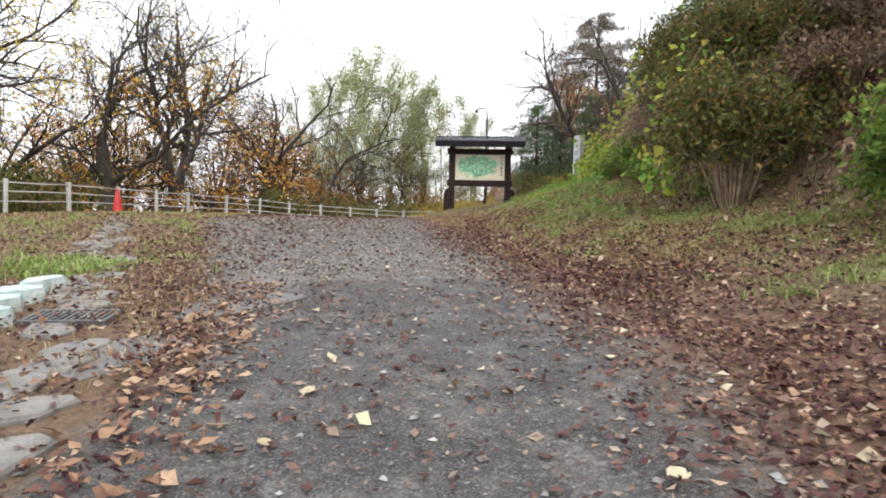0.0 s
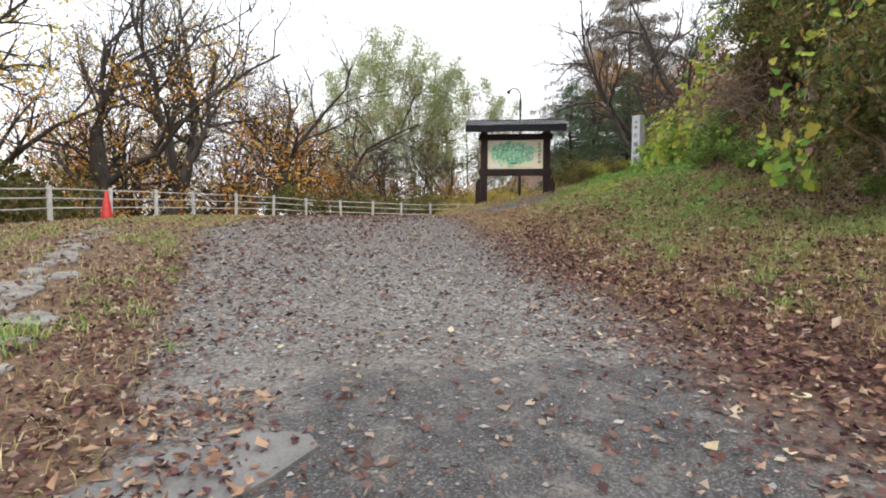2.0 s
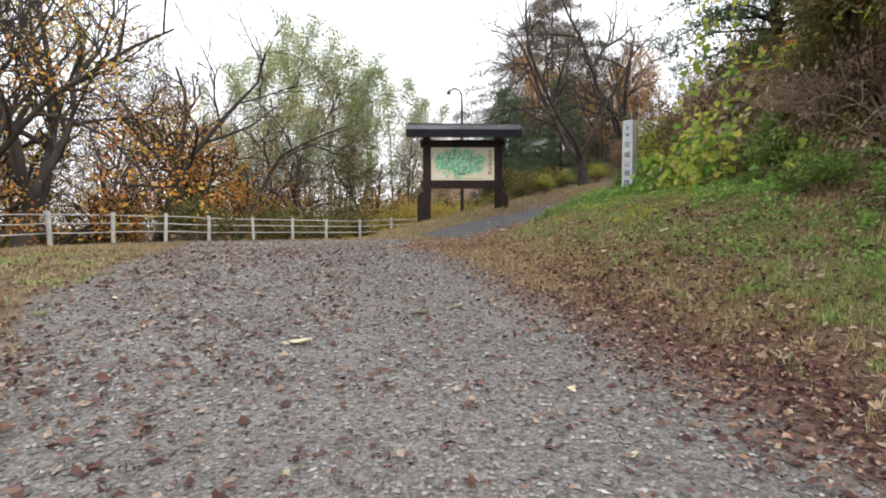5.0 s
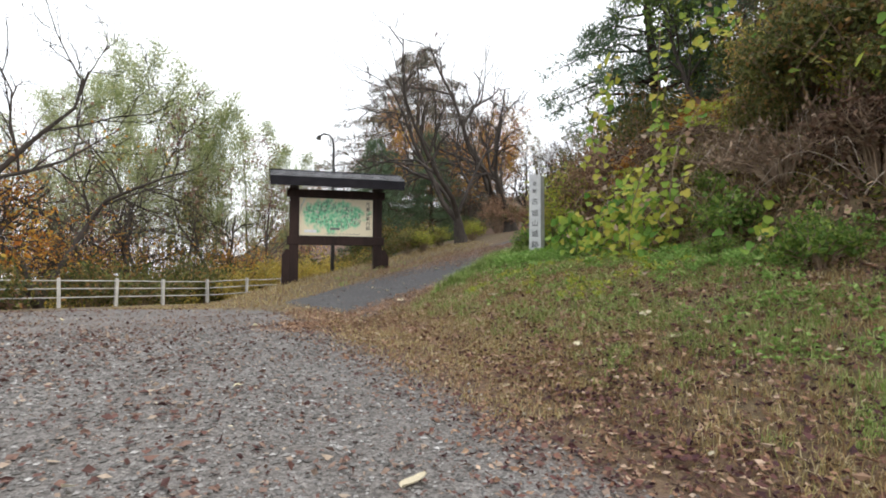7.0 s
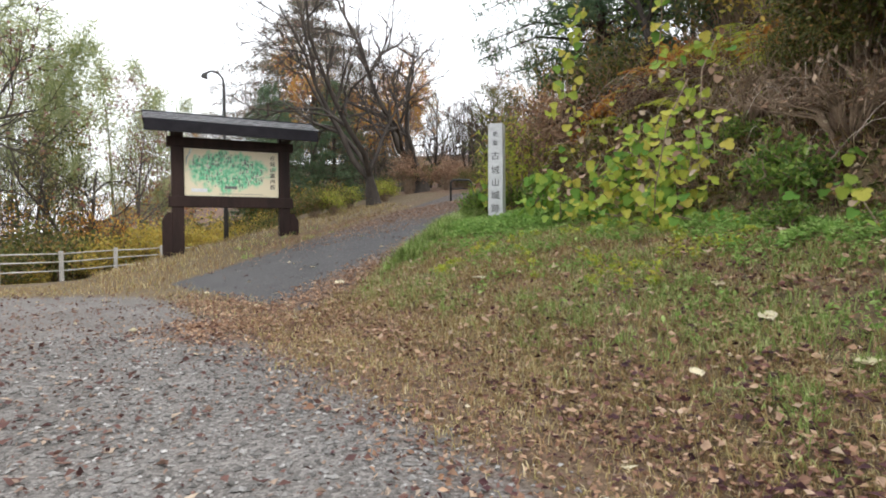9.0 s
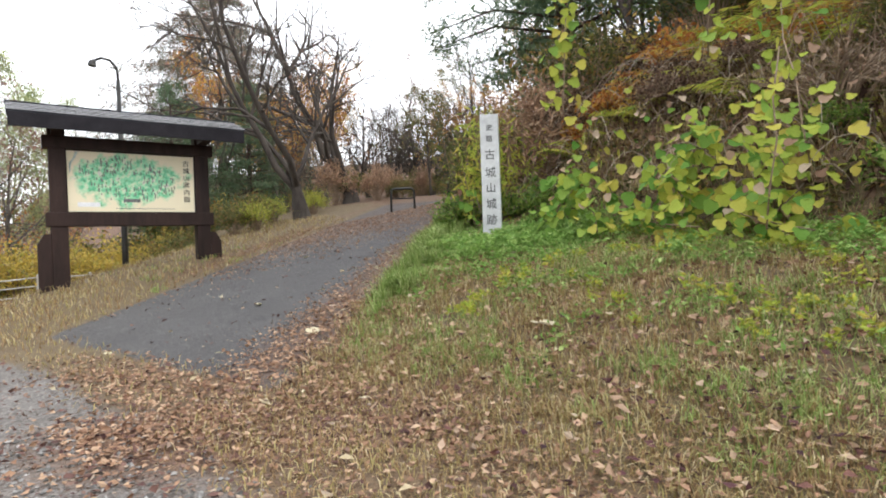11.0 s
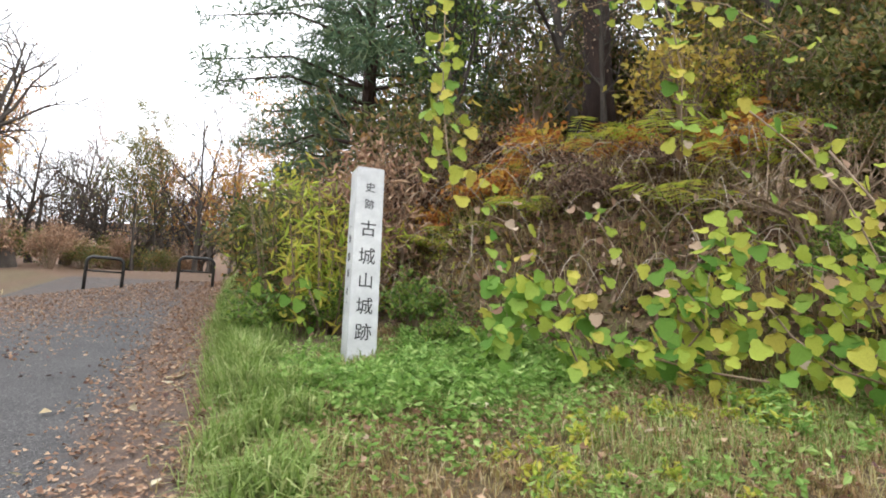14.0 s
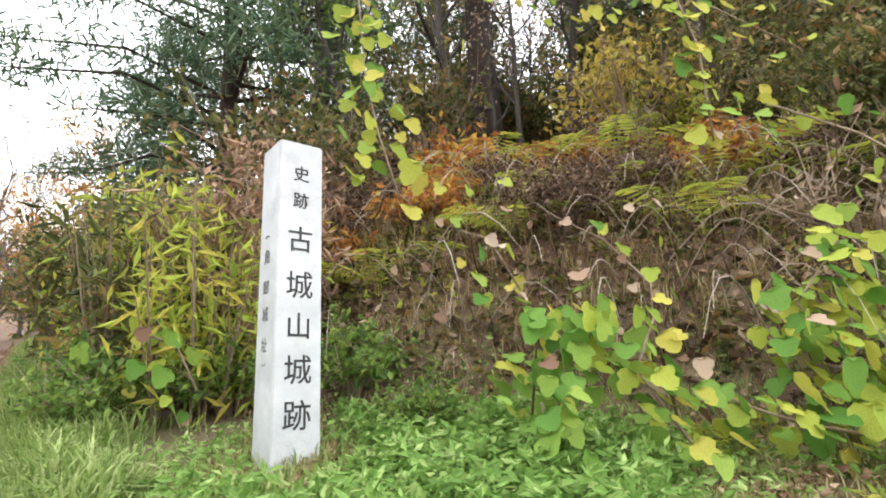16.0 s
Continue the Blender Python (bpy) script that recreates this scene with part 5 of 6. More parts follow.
def dead_twigs(n):
    rng = random.Random(231)
    V, F = [], []
    while n:
        x, y = rng.uniform(4.8, 8.5), rng.uniform(9, 21)
        if not 0.3 < float(bank_in(x, y)) < 4 or (y < 14 and rng.random() < 0.5):
            continue
        n -= 1
        z, ln, a = ground_z(x, y), rng.uniform(0.5, 1.5), rng.uniform(2.2, 4.2)
        p = []
        for k in range(7):
            f = k / 6
            px, py = x + math.cos(a) * ln * f * 0.8, y + math.sin(a) * ln * f * 0.8
            p.append((px, py, max(z + 0.5 * ln * math.sin(f * 2.4) - 0.35 * ln * f, ground_z(px, py) + 0.03)))
        r = rng.uniform(0.003, 0.007)
        tube(V, F, p, [r * (1.2 - 0.8 * k / 6) for k in range(7)], 4, False)
    return tagged(link_mesh("dead_twigs", V, F, STEM_PALE, smooth=True), "thin pale dead twigs arching down the bank", "twigs", kind="stuff")


dead_twigs(360)

# ---- ground cover: fallen leaves, grass, loose stones ----
GR = np.random.default_rng(301)


def spread_over(n, x0, x1, y0, y1, weight):
    """n places, thicker where weight is higher."""
    out = np.zeros((0, 2))
    while len(out) < n:
        p = np.stack([GR.uniform(x0, x1, n * 2), GR.uniform(y0, y1, n * 2)], 1)
        out = np.concatenate([out, p[GR.random(n * 2) < weight(p[:, 0], p[:, 1])]])
    return out[:n]


def clumps(x, y, s=1.3):
    return 0.5 + 0.5 * np.sin(x * s * 2.1 + 1.7 * np.sin(y * s)) * np.sin(y * s * 1.7 + 1.3 * np.sin(x * s * 1.4))


def fallen(name, n, area, weight, size, mat, label, lift=0.0):
    p = spread_over(n, *area, weight)
    c = np.stack([p[:, 0], p[:, 1], land(p[:, 0], p[:, 1]) + 0.008 + lift + 0.02 * GR.random(n)], 1)
    v, f = leaf_cloud(c, size * (0.5 + GR.random(n)), GR, 0.0, 0.6, 0.82)
    link = link_mesh(name, v, f, mat)
    v2 = np.array(v)
    v2[:, 2] = np.maximum(v2[:, 2], land(v2[:, 0], v2[:, 1]) + 0.006 + lift * 0.6)
    v2[:, 2] += 0.38 * size * GR.random(len(v2)) ** 2
    link.data.vertices.foreach_set("co", v2.ravel())
    return tagged(link, label, "fallen leaves", kind="stuff")


def clear_gutter(x, y):
    """Thinner litter over the slabs of the gutter."""
    return 1 - 0.82 * sstep(0.75, 0.4, np.abs(x + 1.75 + 0.52 * (y - 1.6))) * sstep(13.5, 12.0, y)


def w_road(x, y):
    g, a, l = covers(x, y)
    return np.clip(0.25 + 0.6 * l + 0.35 * clumps(x, y), 0, 1) * np.clip(g + a + l, 0.05, 1) * np.where((a > 0.6) & (y > 16), 0.12, 1) * clear_gutter(x, y)


def w_litter(x, y):
    return np.clip(covers(x, y)[2] * (0.4 + 0.6 * clumps(x, y, 0.9)), 0, 1) * clear_gutter(x, y)


fallen("leaf_crumbs", 24000, (-7, 3, -2, 20), w_road, 0.028, L_LITTER, "brown leaf crumbs strewn over the gravel")
fallen("leaf_litter", 10000, (-7, 5, -2, 24), w_road, 0.055, L_LITTER, "small brown fallen leaves strewn over the gravel")
fallen("leaf_litter", 22000, (-4.5, 5.0, 0, 16), lambda x, y: w_litter(x, y) * sstep(15.5, 11.0, y), 0.044, L_PURPLE, "thick brown and purple leaf litter along the track")
fallen("leaf_litter", 22000, (-1, 13, 17, 29), lambda x, y: covers(x, y)[2] * (np.asarray(bank_in(x, y)) < 0.2), 0.042, L_RUST, "rusty needles and leaves along the lane edge")
fallen("leaf_litter", 26000, (4.0, 13, 0, 22), lambda x, y: sstep(-0.2, 0.6, bank_in(x, y)), 0.10, L_MOULD, "dark brown leaves lying on the bank")
fallen("leaf_litter", 7000, (4.6, 9.5, 3, 21), lambda x, y: sstep(0.1, 0.6, bank_in(x, y)) * (0.3 + 0.7 * clumps(x, y, 1.1)), 0.085, L_DRY, "pale withered leaves lying on the bank", 0.03)
fallen("leaf_litter", 9000, (4.2, 11, -1, 14), lambda x, y: sstep(0.0, 0.6, bank_in(x, y)), 0.10, L_RUST, "rusty leaves lying on the steep bank", 0.02)
fallen("leaf_litter", 5000, (-10, -2.2, 2, 18), lambda x, y: 0.3 + 0.7 * clumps(x, y), 0.07, L_LITTER, "brown leaves in the grass beside the track")
fallen("leaf_litter", 10000, (-10, -1.2, 0, 18), lambda x, y: (0.3 + 0.7 * clumps(x, y, 1.5)) * (1 - 0.8 * covers(x, y)[0]) * clear_gutter(x, y), 0.05, L_LITTER, "small brown leaves in the grass beside the track")
fallen("leaf_litter", 4500, (-2.2, 2.2, 11, 19.5), lambda x, y: covers(x, y)[2], 0.04, L_RUST, "tan leaf scraps along the gravel edge")
fallen("leaf_litter", 15000, (0.4, 5.4, 4, 19), lambda x, y: (0.15 + 0.85 * clumps(x, y, 1.7)) * sstep(17.5, 11.0, y) * sstep(0.5, -0.1, bank_in(x, y)) * (1 - covers(x, y)[0]), 0.05, L_PURPLE, "dark purple-brown leaf scraps in the grass of the mound", 0.035)
fallen("leaf_litter", 800, (0.6, 5.4, 5, 19), lambda x, y: (0.4 + 0.6 * clumps(x, y, 1.2)) * sstep(0.5, -0.1, bank_in(x, y)) * (1 - covers(x, y)[0]), 0.07, L_DRY, "pale dry leaves caught in the grass of the mound", 0.05)
fallen("leaf_litter", 1500, (-3.4, -0.8, 0.9, 5.0), lambda x, y: sstep(0.35, 0.1, np.abs(x + 1.28 + 0.20 * (y - 1.8))) + 0.35 * sstep(-0.8, -1.6, x) * clumps(x, y, 2.0), 0.042, L_PURPLE, "brown fallen leaves heaped between gutter and asphalt", 0.01)
fallen("leaf_litter", 260, (-3.4, -0.8, 0.9, 5.0), lambda x, y: sstep(0.5, 0.1, np.abs(x + 1.28 + 0.20 * (y - 1.8))), 0.07, L_RUST, "rusty fallen leaves heaped between gutter and asphalt", 0.015)
fallen("leaf_litter", 800, (-8, -1.0, 0.5, 13), lambda x, y: sstep(0.7, 0.2, np.abs(x + 1.75 + 0.52 * (y - 1.6))), 0.05, L_PURPLE, "wet brown leaves lying over the gutter slabs", 0.035)
fallen("leaf_litter", 5500, (0.4, 5.0, 11.5, 19), lambda x, y: (0.1 + 0.9 * clumps(x + 2, y + 4, 1.4)) * sstep(0.5, -0.1, bank_in(x, y)) * (1 - covers(x, y)[0]) * (1 - covers(x, y)[1]), 0.048, L_RUST, "rusty leaves lying in the grass of the mound", 0.03)
fallen("pale_leaves", 240, (-6, 5, 0, 22), lambda x, y: 0.3 + 0.7 * covers(x, y)[2], 0.075, L_PALE, "large pale curled fallen leaves")


def blades(name, n, area, weight, high, wide, mat, label, category="grass", tuft=0):
    if tuft:
        p = np.repeat(spread_over(n // tuft, *area, weight), tuft, 0)
        n = len(p)
        p = p + GR.normal(0, 0.045, p.shape)
    else:
        p = spread_over(n, *area, weight)
    z = land(p[:, 0], p[:, 1])
    h = high * (0.45 + 0.8 * GR.random(n))
    a = GR.random(n) * 6.283
    ln = h * (0.3 + 1.15 * GR.random(n))
    d = np.stack([np.cos(a), np.sin(a)], 1)
    s = np.stack([-np.sin(a), np.cos(a)], 1) * (wide * (0.6 + 0.8 * GR.random(n)))[:, None]
    b = np.concatenate([p, (z - 0.01)[:, None]], 1)
    mid = np.concatenate([p + d * (ln * 0.35)[:, None], (z + h * 0.60 - 0.1 * ln)[:, None]], 1)
    tip = np.concatenate([p + d * ln[:, None], (z + h * 0.98 - 0.45 * ln)[:, None]], 1)
    S = np.concatenate([s, np.zeros((n, 1))], 1)
    v = np.stack([b - S, b + S, mid + S * 0.8, mid - S * 0.8, tip], 1).reshape(-1, 3)
    i = np.arange(n) * 5
    f = [(k, k + 1, k + 2, k + 3) for k in i.tolist()] + [(k + 3, k + 2, k + 4) for k in i.tolist()]
    return tagged(link_mesh(name, v, f, mat), label, category, kind="stuff")


def w_mound(x, y):
    g, a, l = covers(x, y)
    return np.clip((1 - g) * (1 - a) * (1 - 0.8 * l), 0, 1) * (0.35 + 0.65 * clumps(x, y, 1.1)) * sstep(0.6, -0.2, bank_in(x, y))


def w_green(x, y):
    s = np.asarray(lane_side(x, y))
    strip = sstep(0.1, 0.4, s) * sstep(1.2, 0.5, s) * sstep(17.4, 18.6, y) * sstep(30, 26, y)
    foot = sstep(1.1, 0.2, np.hypot(x - 4.2, y - 18.9)) * sstep(0.1, 0.4, s)
    tufts = 0.25 * (clumps(x, y, 2.3) > 0.86) * (np.asarray(bank_in(x, y)) < 0.3) * (x > 0.8)
    return np.clip(np.maximum(np.maximum(strip, foot), tufts), 0, 1) * (1 - covers(x, y)[1])


blades("green_grass", 9000, (1.8, 8, 18.3, 24), lambda x, y: sstep(0.15, 0.35, lane_side(x, y)) * sstep(1.0, 0.4, lane_side(x, y)) * (clumps(x, y, 2.0) > 0.4), 0.30, 0.006, L_GRASS, "long green grass bending over the lane edge", tuft=25)
blades("dry_grass", 40000, (0.2, 5.6, 4, 19.5), w_mound, 0.075, 0.003, L_STRAW, "short dry brownish grass on the mound")
blades("dry_grass", 16000, (0.8, 5.6, 13, 19.5), w_mound, 0.11, 0.004, L_STRAW, "matted pale straw on the mound by the lane")
blades("dry_grass", 48000, (0.6, 5.6, 5, 19.5), w_mound, 0.13, 0.0032, L_STRAW, "tufts of longer dry grass on the mound", tuft=24)
blades("green_grass", 32000, (1.0, 5.2, 6, 19.0), lambda x, y: w_mound(x, y) * sstep(0.7, 2.2, x) * (0.08 + (clumps(x + 5, y + 2, 1.0) > 0.5)), 0.15, 0.0032, L_GRASS, "scattered green tufts in the dry grass", tuft=22)
blades("green_grass", 8000, (1.8, 4.6, 3.5, 10.5), lambda x, y: sstep(1.9, 2.8, x) * sstep(0.5, -0.2, bank_in(x, y)) * (0.25 + 0.75 * (clumps(x, y, 1.1) > 0.4)), 0.11, 0.0035, L_GRASS, "green grass strip under the shrubs", tuft=18)
blades("green_grass", 9000, (-9.0, -2.2, 5, 17), lambda x, y: (1 - covers(x, y)[0]) * (0.1 + 0.9 * (clumps(x + 1, y, 1.2) > 0.55)) * clear_gutter(x, y), 0.10, 0.004, L_GRASS, "green tufts in the verge beside the track", tuft=20)
blades("dry_grass", 14000, (-1.6, 1.8, 12, 17.5), lambda x, y: (1 - covers(x, y)[0]) * (0.25 + 0.75 * clumps(x, y, 1.6)), 0.07, 0.0035, L_STRAW, "sparse straw on the trodden edge of the gravel")
blades("dry_stems", 12000, (4.4, 8.5, 13, 20.5), lambda x, y: sstep(0.2, 0.6, bank_in(x, y)) * sstep(4.5, 3.0, bank_in(x, y)), 0.34, 0.0035, L_STRAW, "pale straw stems hanging down the bank", tuft=10)
blades("dry_stems", 16000, (4.2, 10.5, 4, 22), lambda x, y: sstep(0.1, 0.5, bank_in(x, y)) * sstep(5.5, 4.0, bank_in(x, y)), 0.38, 0.004, L_MOULD, "dry dead stems hanging on the bank", tuft=12)
blades("green_grass", 16000, (0.8, 13, 8, 27), w_green, 0.15, 0.0045, L_GRASS, "fresh green grass tufts beside the lane")
blades("dry_grass", 24000, (-9.5, -1.6, 2, 20), lambda x, y: (1 - covers(x, y)[0]) * (1 - 0.75 * covers(x, y)[2]) * (0.3 + 0.7 * clumps(x, y)), 0.10, 0.004, L_STRAW, "short dry grass beside the gravel track")
blades("dry_grass", 4000, (-4.5, 1.0, 17.5, 26), lambda x, y: (1 - covers(x, y)[0]) * (1 - covers(x, y)[1]), 0.09, 0.004, L_STRAW, "straw coloured grass between gravel and lane")
blades("dry_grass", 9000, (-1.5, 9, 20, 33), lambda x, y: sstep(0.0, 0.4, lane_width_side(x, y)), 0.16, 0.006, L_STRAW, "straw coloured grass under the notice board")
blades("green_grass", 1500, (-4.6, -3.3, 4.6, 6.6), lambda x, y: sstep(0.7, 0.2, np.hypot(x + 4.0, (y - 5.5) * 0.8)), 0.14, 0.006, L_GRASS, "green grass patch beside the gutter")


def herbs(name, n, area, weight, size, mat, label):
    p = spread_over(n, *area, weight)
    k = 7
    q = np.repeat(p, k, 0) + GR.normal(0, 0.05, (n * k, 2))
    c = np.stack([q[:, 0], q[:, 1], land(q[:, 0], q[:, 1]) + 0.015 + 0.09 * GR.random(n * k)], 1)
    v, f = leaf_cloud(c, size * (0.5 + GR.random(n * k)), GR, -0.1, 0.5, 0.55)
    return tagged(link_mesh(name, v, f, mat), label, "weeds", kind="stuff")


herbs("weeds", 1300, (2.6, 6.0, 16.6, 20.4), lambda x, y: sstep(0.25, 0.4, np.hypot(x - 4.4, y - 19.0)) * sstep(0.1, 0.5, lane_side(x, y)) * sstep(0.7, -0.2, bank_in(x, y)) * sstep(1.9, 0.5, np.hypot(x - 4.1, y - 18.3)), 0.05, L_HERB, "leafy green weeds round the foot of the pillar")
herbs("weeds", 900, (1.6, 5.2, 9, 18.5), lambda x, y: (clumps(x + 3, y, 1.6) > 0.6) * sstep(0.6, 0.0, bank_in(x, y)) * sstep(1.4, 3.0, x), 0.05, L_HERB, "creeping green weeds on the mound")
herbs("weeds", 420, (4.4, 9.5, 8, 22), lambda x, y: (clumps(x, y, 0.9) > 0.5) * sstep(0.3, 1.0, bank_in(x, y)) * sstep(5.0, 2.5, bank_in(x, y)), 0.085, L_KUDZU_Y, "yellow-green seedlings on the bank")
herbs("weeds", 2200, (4.2, 8.5, 8, 21), lambda x, y: sstep(0.0, 0.4, bank_in(x, y)) * sstep(2.5, 1.0, bank_in(x, y)), 0.07, L_OLIVE, "dull green weeds on the bank")


def leafy_weeds(n, area, weight, high, size, mat, label):
    """Upright weeds: rings of spreading leaves up short stems."""
    p = spread_over(n, *area, weight)
    k = 34
    q = np.repeat(p, k, 0)
    f = GR.random(n * k)
    h = np.repeat(high * (0.5 + 0.7 * GR.random(n)), k) * f
    a = GR.random(n * k) * 6.283
    r = 0.10 * (1.05 - 0.6 * f) * GR.random(n * k)
    c = np.stack([q[:, 0] + np.cos(a) * r, q[:, 1] + np.sin(a) * r, land(q[:, 0], q[:, 1]) + 0.02 + h], 1)
    v, fc = leaf_cloud(c, size * (0.5 + GR.random(n * k)), GR, 0.0, 0.42, 0.45)
    return tagged(link_mesh("weeds", v, fc, mat), label, "weeds", kind="stuff")


leafy_weeds(360, (3.0, 5.6, 16.9, 20.2), lambda x, y: sstep(0.35, 0.5, np.hypot(x - 4.35, y - 19.0)) * sstep(0.2, 0.5, lane_side(x, y)) * sstep(0.8, -0.1, bank_in(x, y)) * sstep(1.3, 0.5, np.hypot(x - 4.2, y - 18.3)), 0.19, 0.062, L_HERB, "tall leafy green weeds round the foot of the pillar")
leafy_weeds(150, (2.6, 4.8, 11, 17), lambda x, y: (clumps(x, y + 3, 1.5) > 0.55) * sstep(-1.6, -0.5, bank_in(x, y)) * sstep(0.6, 0.0, bank_in(x, y)), 0.15, 0.055, L_HERB, "low leafy weeds along the bank foot")
leafy_weeds(120, (2.0, 4.8, 14, 17.5), lambda x, y: (clumps(x + 1, y, 1.8) > 0.5) * sstep(0.4, -0.2, bank_in(x, y)), 0.10, 0.05, L_KUDZU_Y, "yellowing small weeds in the grass of the mound")


def loose_stones(n):
    p = spread_over(n, -5, 1.6, -1.2, 18, lambda x, y: np.clip(covers(x, y)[0], 0, 1) * np.where(y < 5.6, 0.12, 1) * np.clip(1.25 - 0.05 * np.abs(y - 8), 0.2, 1))
    r = 0.007 + 0.017 * GR.random(n) ** 2.5
    o = np.array([(1, 0, 0), (0, 1, 0), (-1, 0, 0), (0, -1, 0), (0, 0, 0.8), (0, 0, -0.8)], float)
    jig = 1 + 0.35 * GR.normal(size=(n, 6, 1)).clip(-1, 1)
    a = GR.random(n) * 6.283
    R = np.stack([np.stack([np.cos(a), -np.sin(a), 0 * a], 1), np.stack([np.sin(a), np.cos(a), 0 * a], 1), np.stack([0 * a, 0 * a, 1 + 0 * a], 1)], 1)
    v = np.einsum("nij,nkj->nki", R, o[None] * jig * np.array([1.2, 0.9, 0.7])) * r[:, None, None]
    c = np.stack([p[:, 0], p[:, 1], land(p[:, 0], p[:, 1]) + r * 0.3], 1)
    v = (v + c[:, None]).reshape(-1, 3)
    f = np.array([(0, 1, 4), (1, 2, 4), (2, 3, 4), (3, 0, 4), (1, 0, 5), (2, 1, 5), (3, 2, 5), (0, 3, 5)])
    F = (np.arange(n)[:, None, None] * 6 + f[None]).reshape(-1, 3)
    return tagged(link_mesh("loose_gravel", v, F, STONE), "loose grey gravel stones on the track", "gravel", kind="stuff")


loose_stones(36000)


# ---- single large leaves ----


def curled_leaf(seed, mat, label):
    """A fallen leaf, rib bent and rims curled up."""
    rng = random.Random(seed)
    V, F = [], []
    for i in range(7):
        f = i / 6
        w = 0.36 * math.sin(math.pi * min(1, f * 0.92 + 0.06)) ** 0.7 * rng.uniform(0.85, 1.1)
        for j in range(5):
            q = (j - 2) / 2
            V.append((q * w, f - 0.5, 0.10 * q * q + 0.10 * (f - 0.5) ** 2 + rng.uniform(-0.02, 0.02) + 0.03))
    for i in range(6):
        for j in range(4):
            a = i * 5 + j
            F.append((a, a + 1, a + 6, a + 5))
    ob = link_mesh("fallen_leaf", V, F, mat, smooth=True)
    return tagged(ob, label, "leaf", "large fallen leaves")


big = curled_leaf(601, L_PALE, "large pale curled leaf lying on the ground")
brown = curled_leaf(602, L_LITTER, "large brown curled leaf lying on the ground")
lr = random.Random(603)
spots = [(1.5, 10.3), (1.93, 16.28), (1.18, 18.47), (1.53, 20.48), (4.33, 20.9), (3.88, 23.5), (-1.43, 11.2), (-1.05, 11.36), (-2.45, 10.35), (2.48, 13.7), (2.1, 13.1),
         (2.96, 14.1), (1.94, 16.2), (1.07, 13.4), (0.91, 9.4), (0.63, 8.1), (0.95, 4.86), (2.0, 6.26), (-0.75, 2.35), (-0.78, 1.8), (0.7, 1.55), (1.25, 13.1), (1.8, 12.4), (3.35, 17.7)]
for k, (x, y) in enumerate(spots):
    m = pose(x, y, ground_z(x, y) + 0.012 + (0.05 if x > 1.2 and 11 < y < 18 else 0), lr.uniform(-12, 12), lr.uniform(-12, 12), lr.uniform(0, 360))
    if k == 0:
        big.matrix_basis = m @ Matrix.Scale(0.17, 4)
    else:
        copy_thing(big, m @ Matrix.Scale(lr.uniform(0.7, 1.15) * (0.55 if y < 5 else 1), 4))
for k in range(30):
    x, y = lr.uniform(-2.6, 0.9), lr.uniform(1.2, 15)
    m = pose(x, y, ground_z(x, y) + 0.01, lr.uniform(-15, 15), lr.uniform(-15, 15), lr.uniform(0, 360))
    if k == 0:
        brown.matrix_basis = m @ Matrix.Scale(0.085, 4)
    else:
        copy_thing(brown, m @ Matrix.Scale(lr.uniform(0.6, 1.1), 4))

# ---- gutter stones, drain, painted stones ----


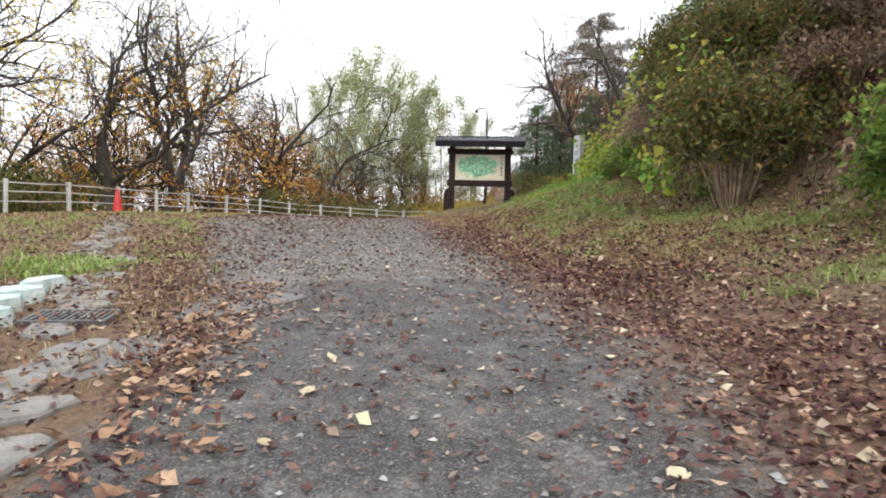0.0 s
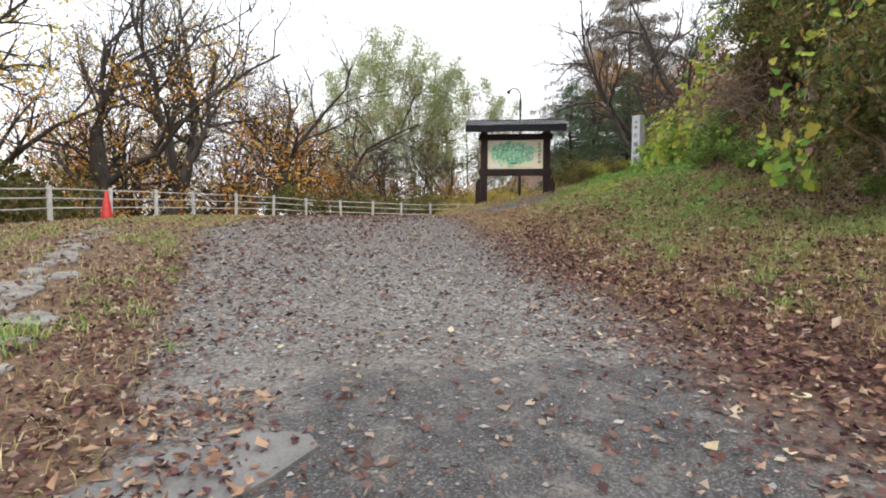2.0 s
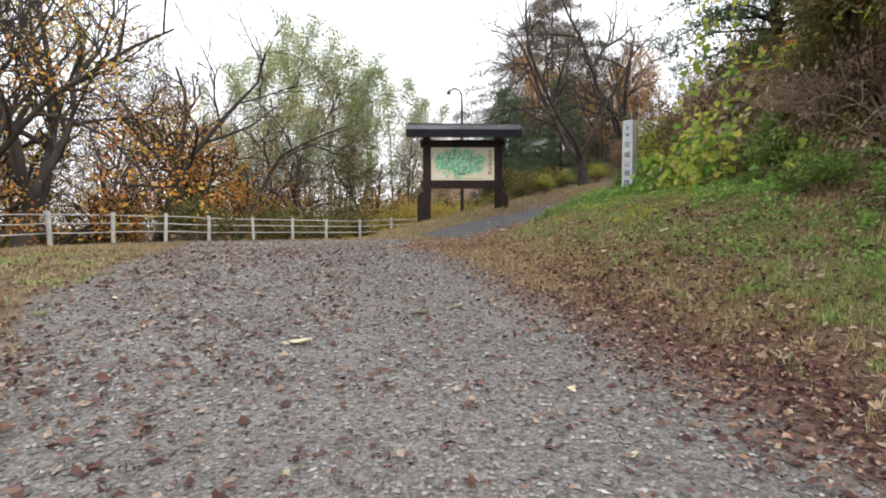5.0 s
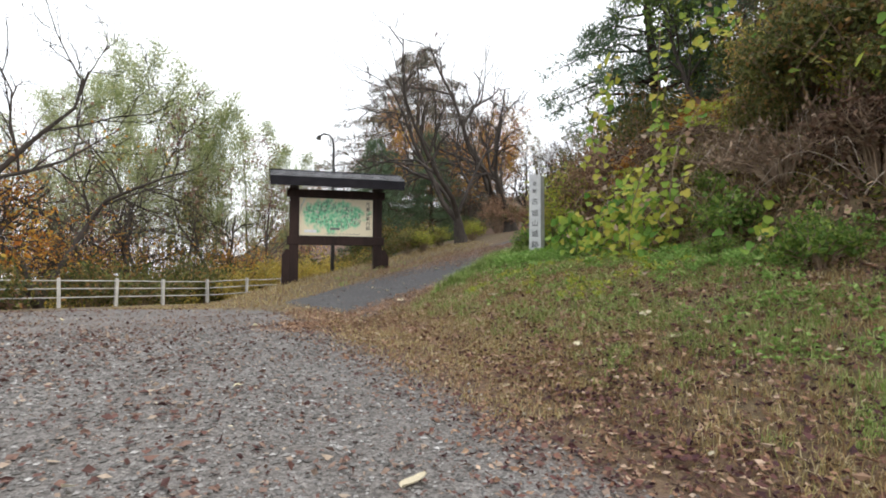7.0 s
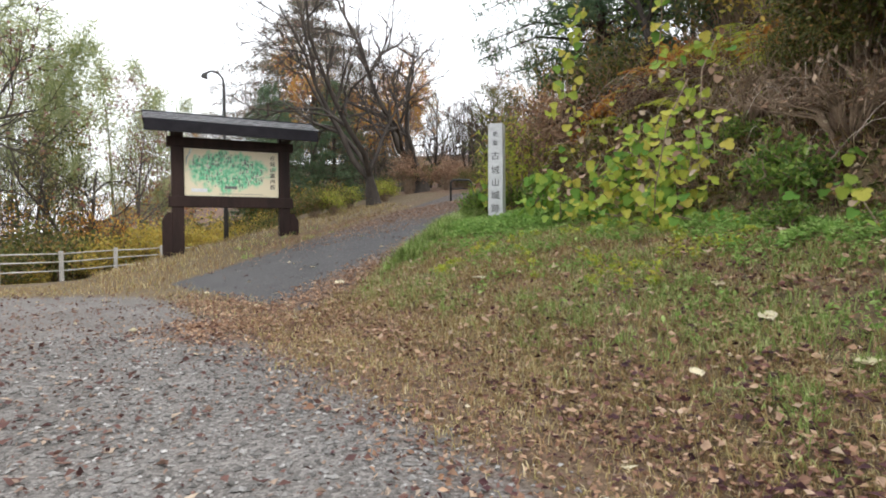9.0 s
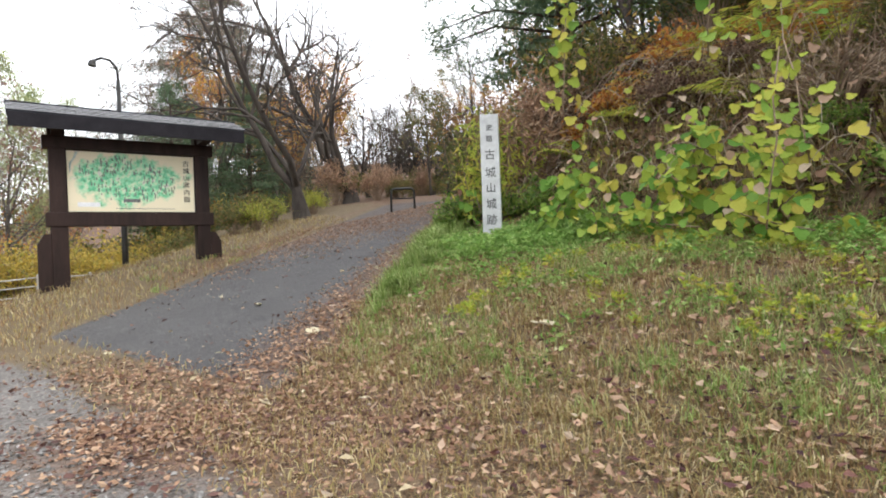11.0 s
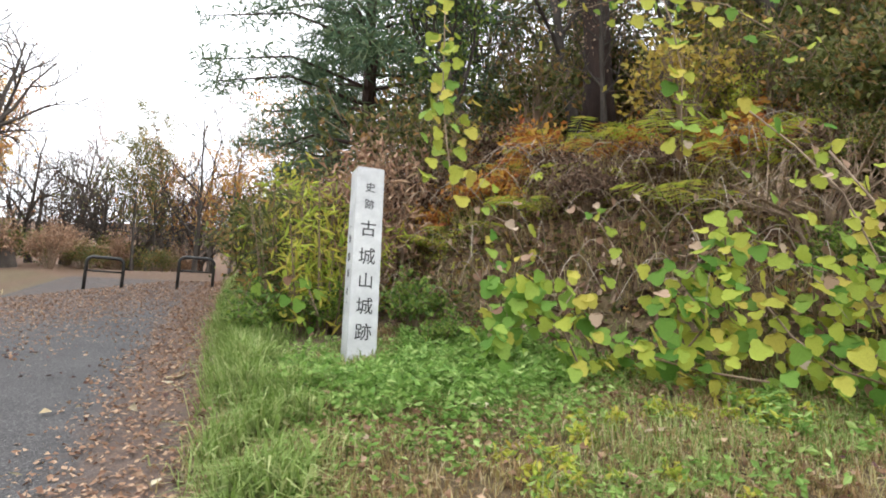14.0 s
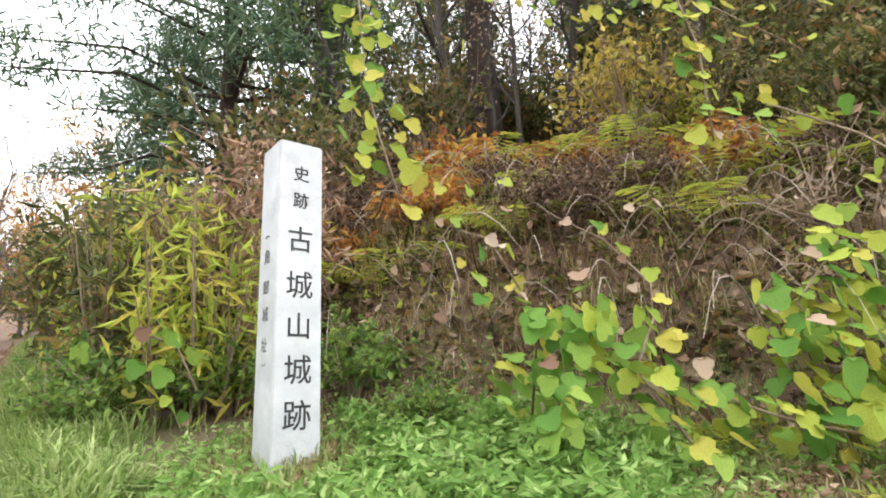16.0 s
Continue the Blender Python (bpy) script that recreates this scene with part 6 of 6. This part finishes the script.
def slab(seed, x, y, wide, long, turn, mat, label, name="concrete_slab", high=0.028, group="broken gutter slabs"):
    """A worn, irregular slab set in the ground."""
    rng = random.Random(seed)
    bm = bmesh.new()
    n = 18
    ph = [rng.uniform(0, 6.283) for k in range(3)]
    rad = [0.92 + 0.14 * math.sin(2 * 6.283 * k / n + ph[0]) + 0.09 * math.sin(3 * 6.283 * k / n + ph[1]) + 0.07 * math.sin(5 * 6.283 * k / n + ph[2]) + rng.uniform(-0.05, 0.05) for k in range(n)]
    rim = [(math.cos(6.283 * k / n) * wide / 2 * rad[k], math.sin(6.283 * k / n) * long / 2 * rad[k]) for k in range(n)]
    low = [bm.verts.new((a, b, -0.12)) for a, b in rim]
    mid = [bm.verts.new((a, b, high * 0.6)) for a, b in rim]
    top = [bm.verts.new((a * 0.93, b * 0.93, high + rng.uniform(-0.005, 0.006))) for a, b in rim]
    for r0, r1 in ((low, mid), (mid, top)):
        for k in range(n):
            bm.faces.new((r0[k], r0[(k + 1) % n], r1[(k + 1) % n], r1[k]))
    bm.faces.new(top)
    ob = part(name, bm, mat)
    e = 0.15
    sx, sy = (ground_z(x + e, y) - ground_z(x - e, y)) / (2 * e), (ground_z(x, y + e) - ground_z(x, y - e)) / (2 * e)
    ob.matrix_basis = Matrix.Translation((x, y, ground_z(x, y))) @ Vector((-sx, -sy, 1)).to_track_quat("Z", "Y").to_matrix().to_4x4() @ pose(0, 0, 0, 0, 0, turn)
    return tagged(ob, label, "slab", group)


gut = random.Random(401)
for k in range(32):
    f = k / 31
    x, y = -1.75 - 5.4 * f ** 1.05, 1.6 + 10.4 * f
    slab(500 + k, x + gut.uniform(-0.18, 0.18), y + gut.uniform(-0.1, 0.1), gut.uniform(0.28, 0.5), gut.uniform(0.28, 0.5), gut.uniform(0, 180), CONCRETE, "worn pale concrete slab half buried in leaves")
slab(440, -1.9, 2.9, 0.55, 1.0, -12, OLD_CONCRETE, "broad cracked concrete slab beside the track", high=0.016)
slab(441, -1.72, 4.15, 0.55, 1.35, -20, OLD_CONCRETE, "broad cracked concrete slab beside the track", high=0.016)
slab(442, -2.35, 2.2, 0.5, 0.5, 10, CONCRETE, "worn pale concrete slab half buried in leaves")
for k, (x, y) in enumerate(((-3.15, 3.35), (-3.3, 3.7), (-3.42, 4.05), (-3.5, 4.45), (-3.05, 3.0))):
    slab(450 + k, x, y, 0.34, 0.30, 30 * k, PALE_BLUE, "edging stone with flaking pale blue paint", "painted_stone", 0.12, "painted edging stones")


def drain_grate():
    x, y = -2.69, 3.6
    root = thing("drain_grate", pose(x, y, ground_z(x, y) + 0.03, 4, 0, 12), "grey iron drain grate in the gutter", "drain grate")
    for s in (-1, 1):
        part("side_bar", box(bmesh.new(), -0.27, 0.27, s * 0.17 - 0.015, s * 0.17 + 0.015, -0.05, 0.012, 0.003), IRON, root)
        part("end_bar", box(bmesh.new(), s * 0.255 - 0.015, s * 0.255 + 0.015, -0.153, 0.153, -0.05, 0.012, 0.003), IRON, root)
    for k in range(11):
        a = -0.21 + k * 0.042
        part("bar", box(bmesh.new(), a - 0.009, a + 0.009, -0.153, 0.153, -0.04, 0.010), IRON, root)


drain_grate()
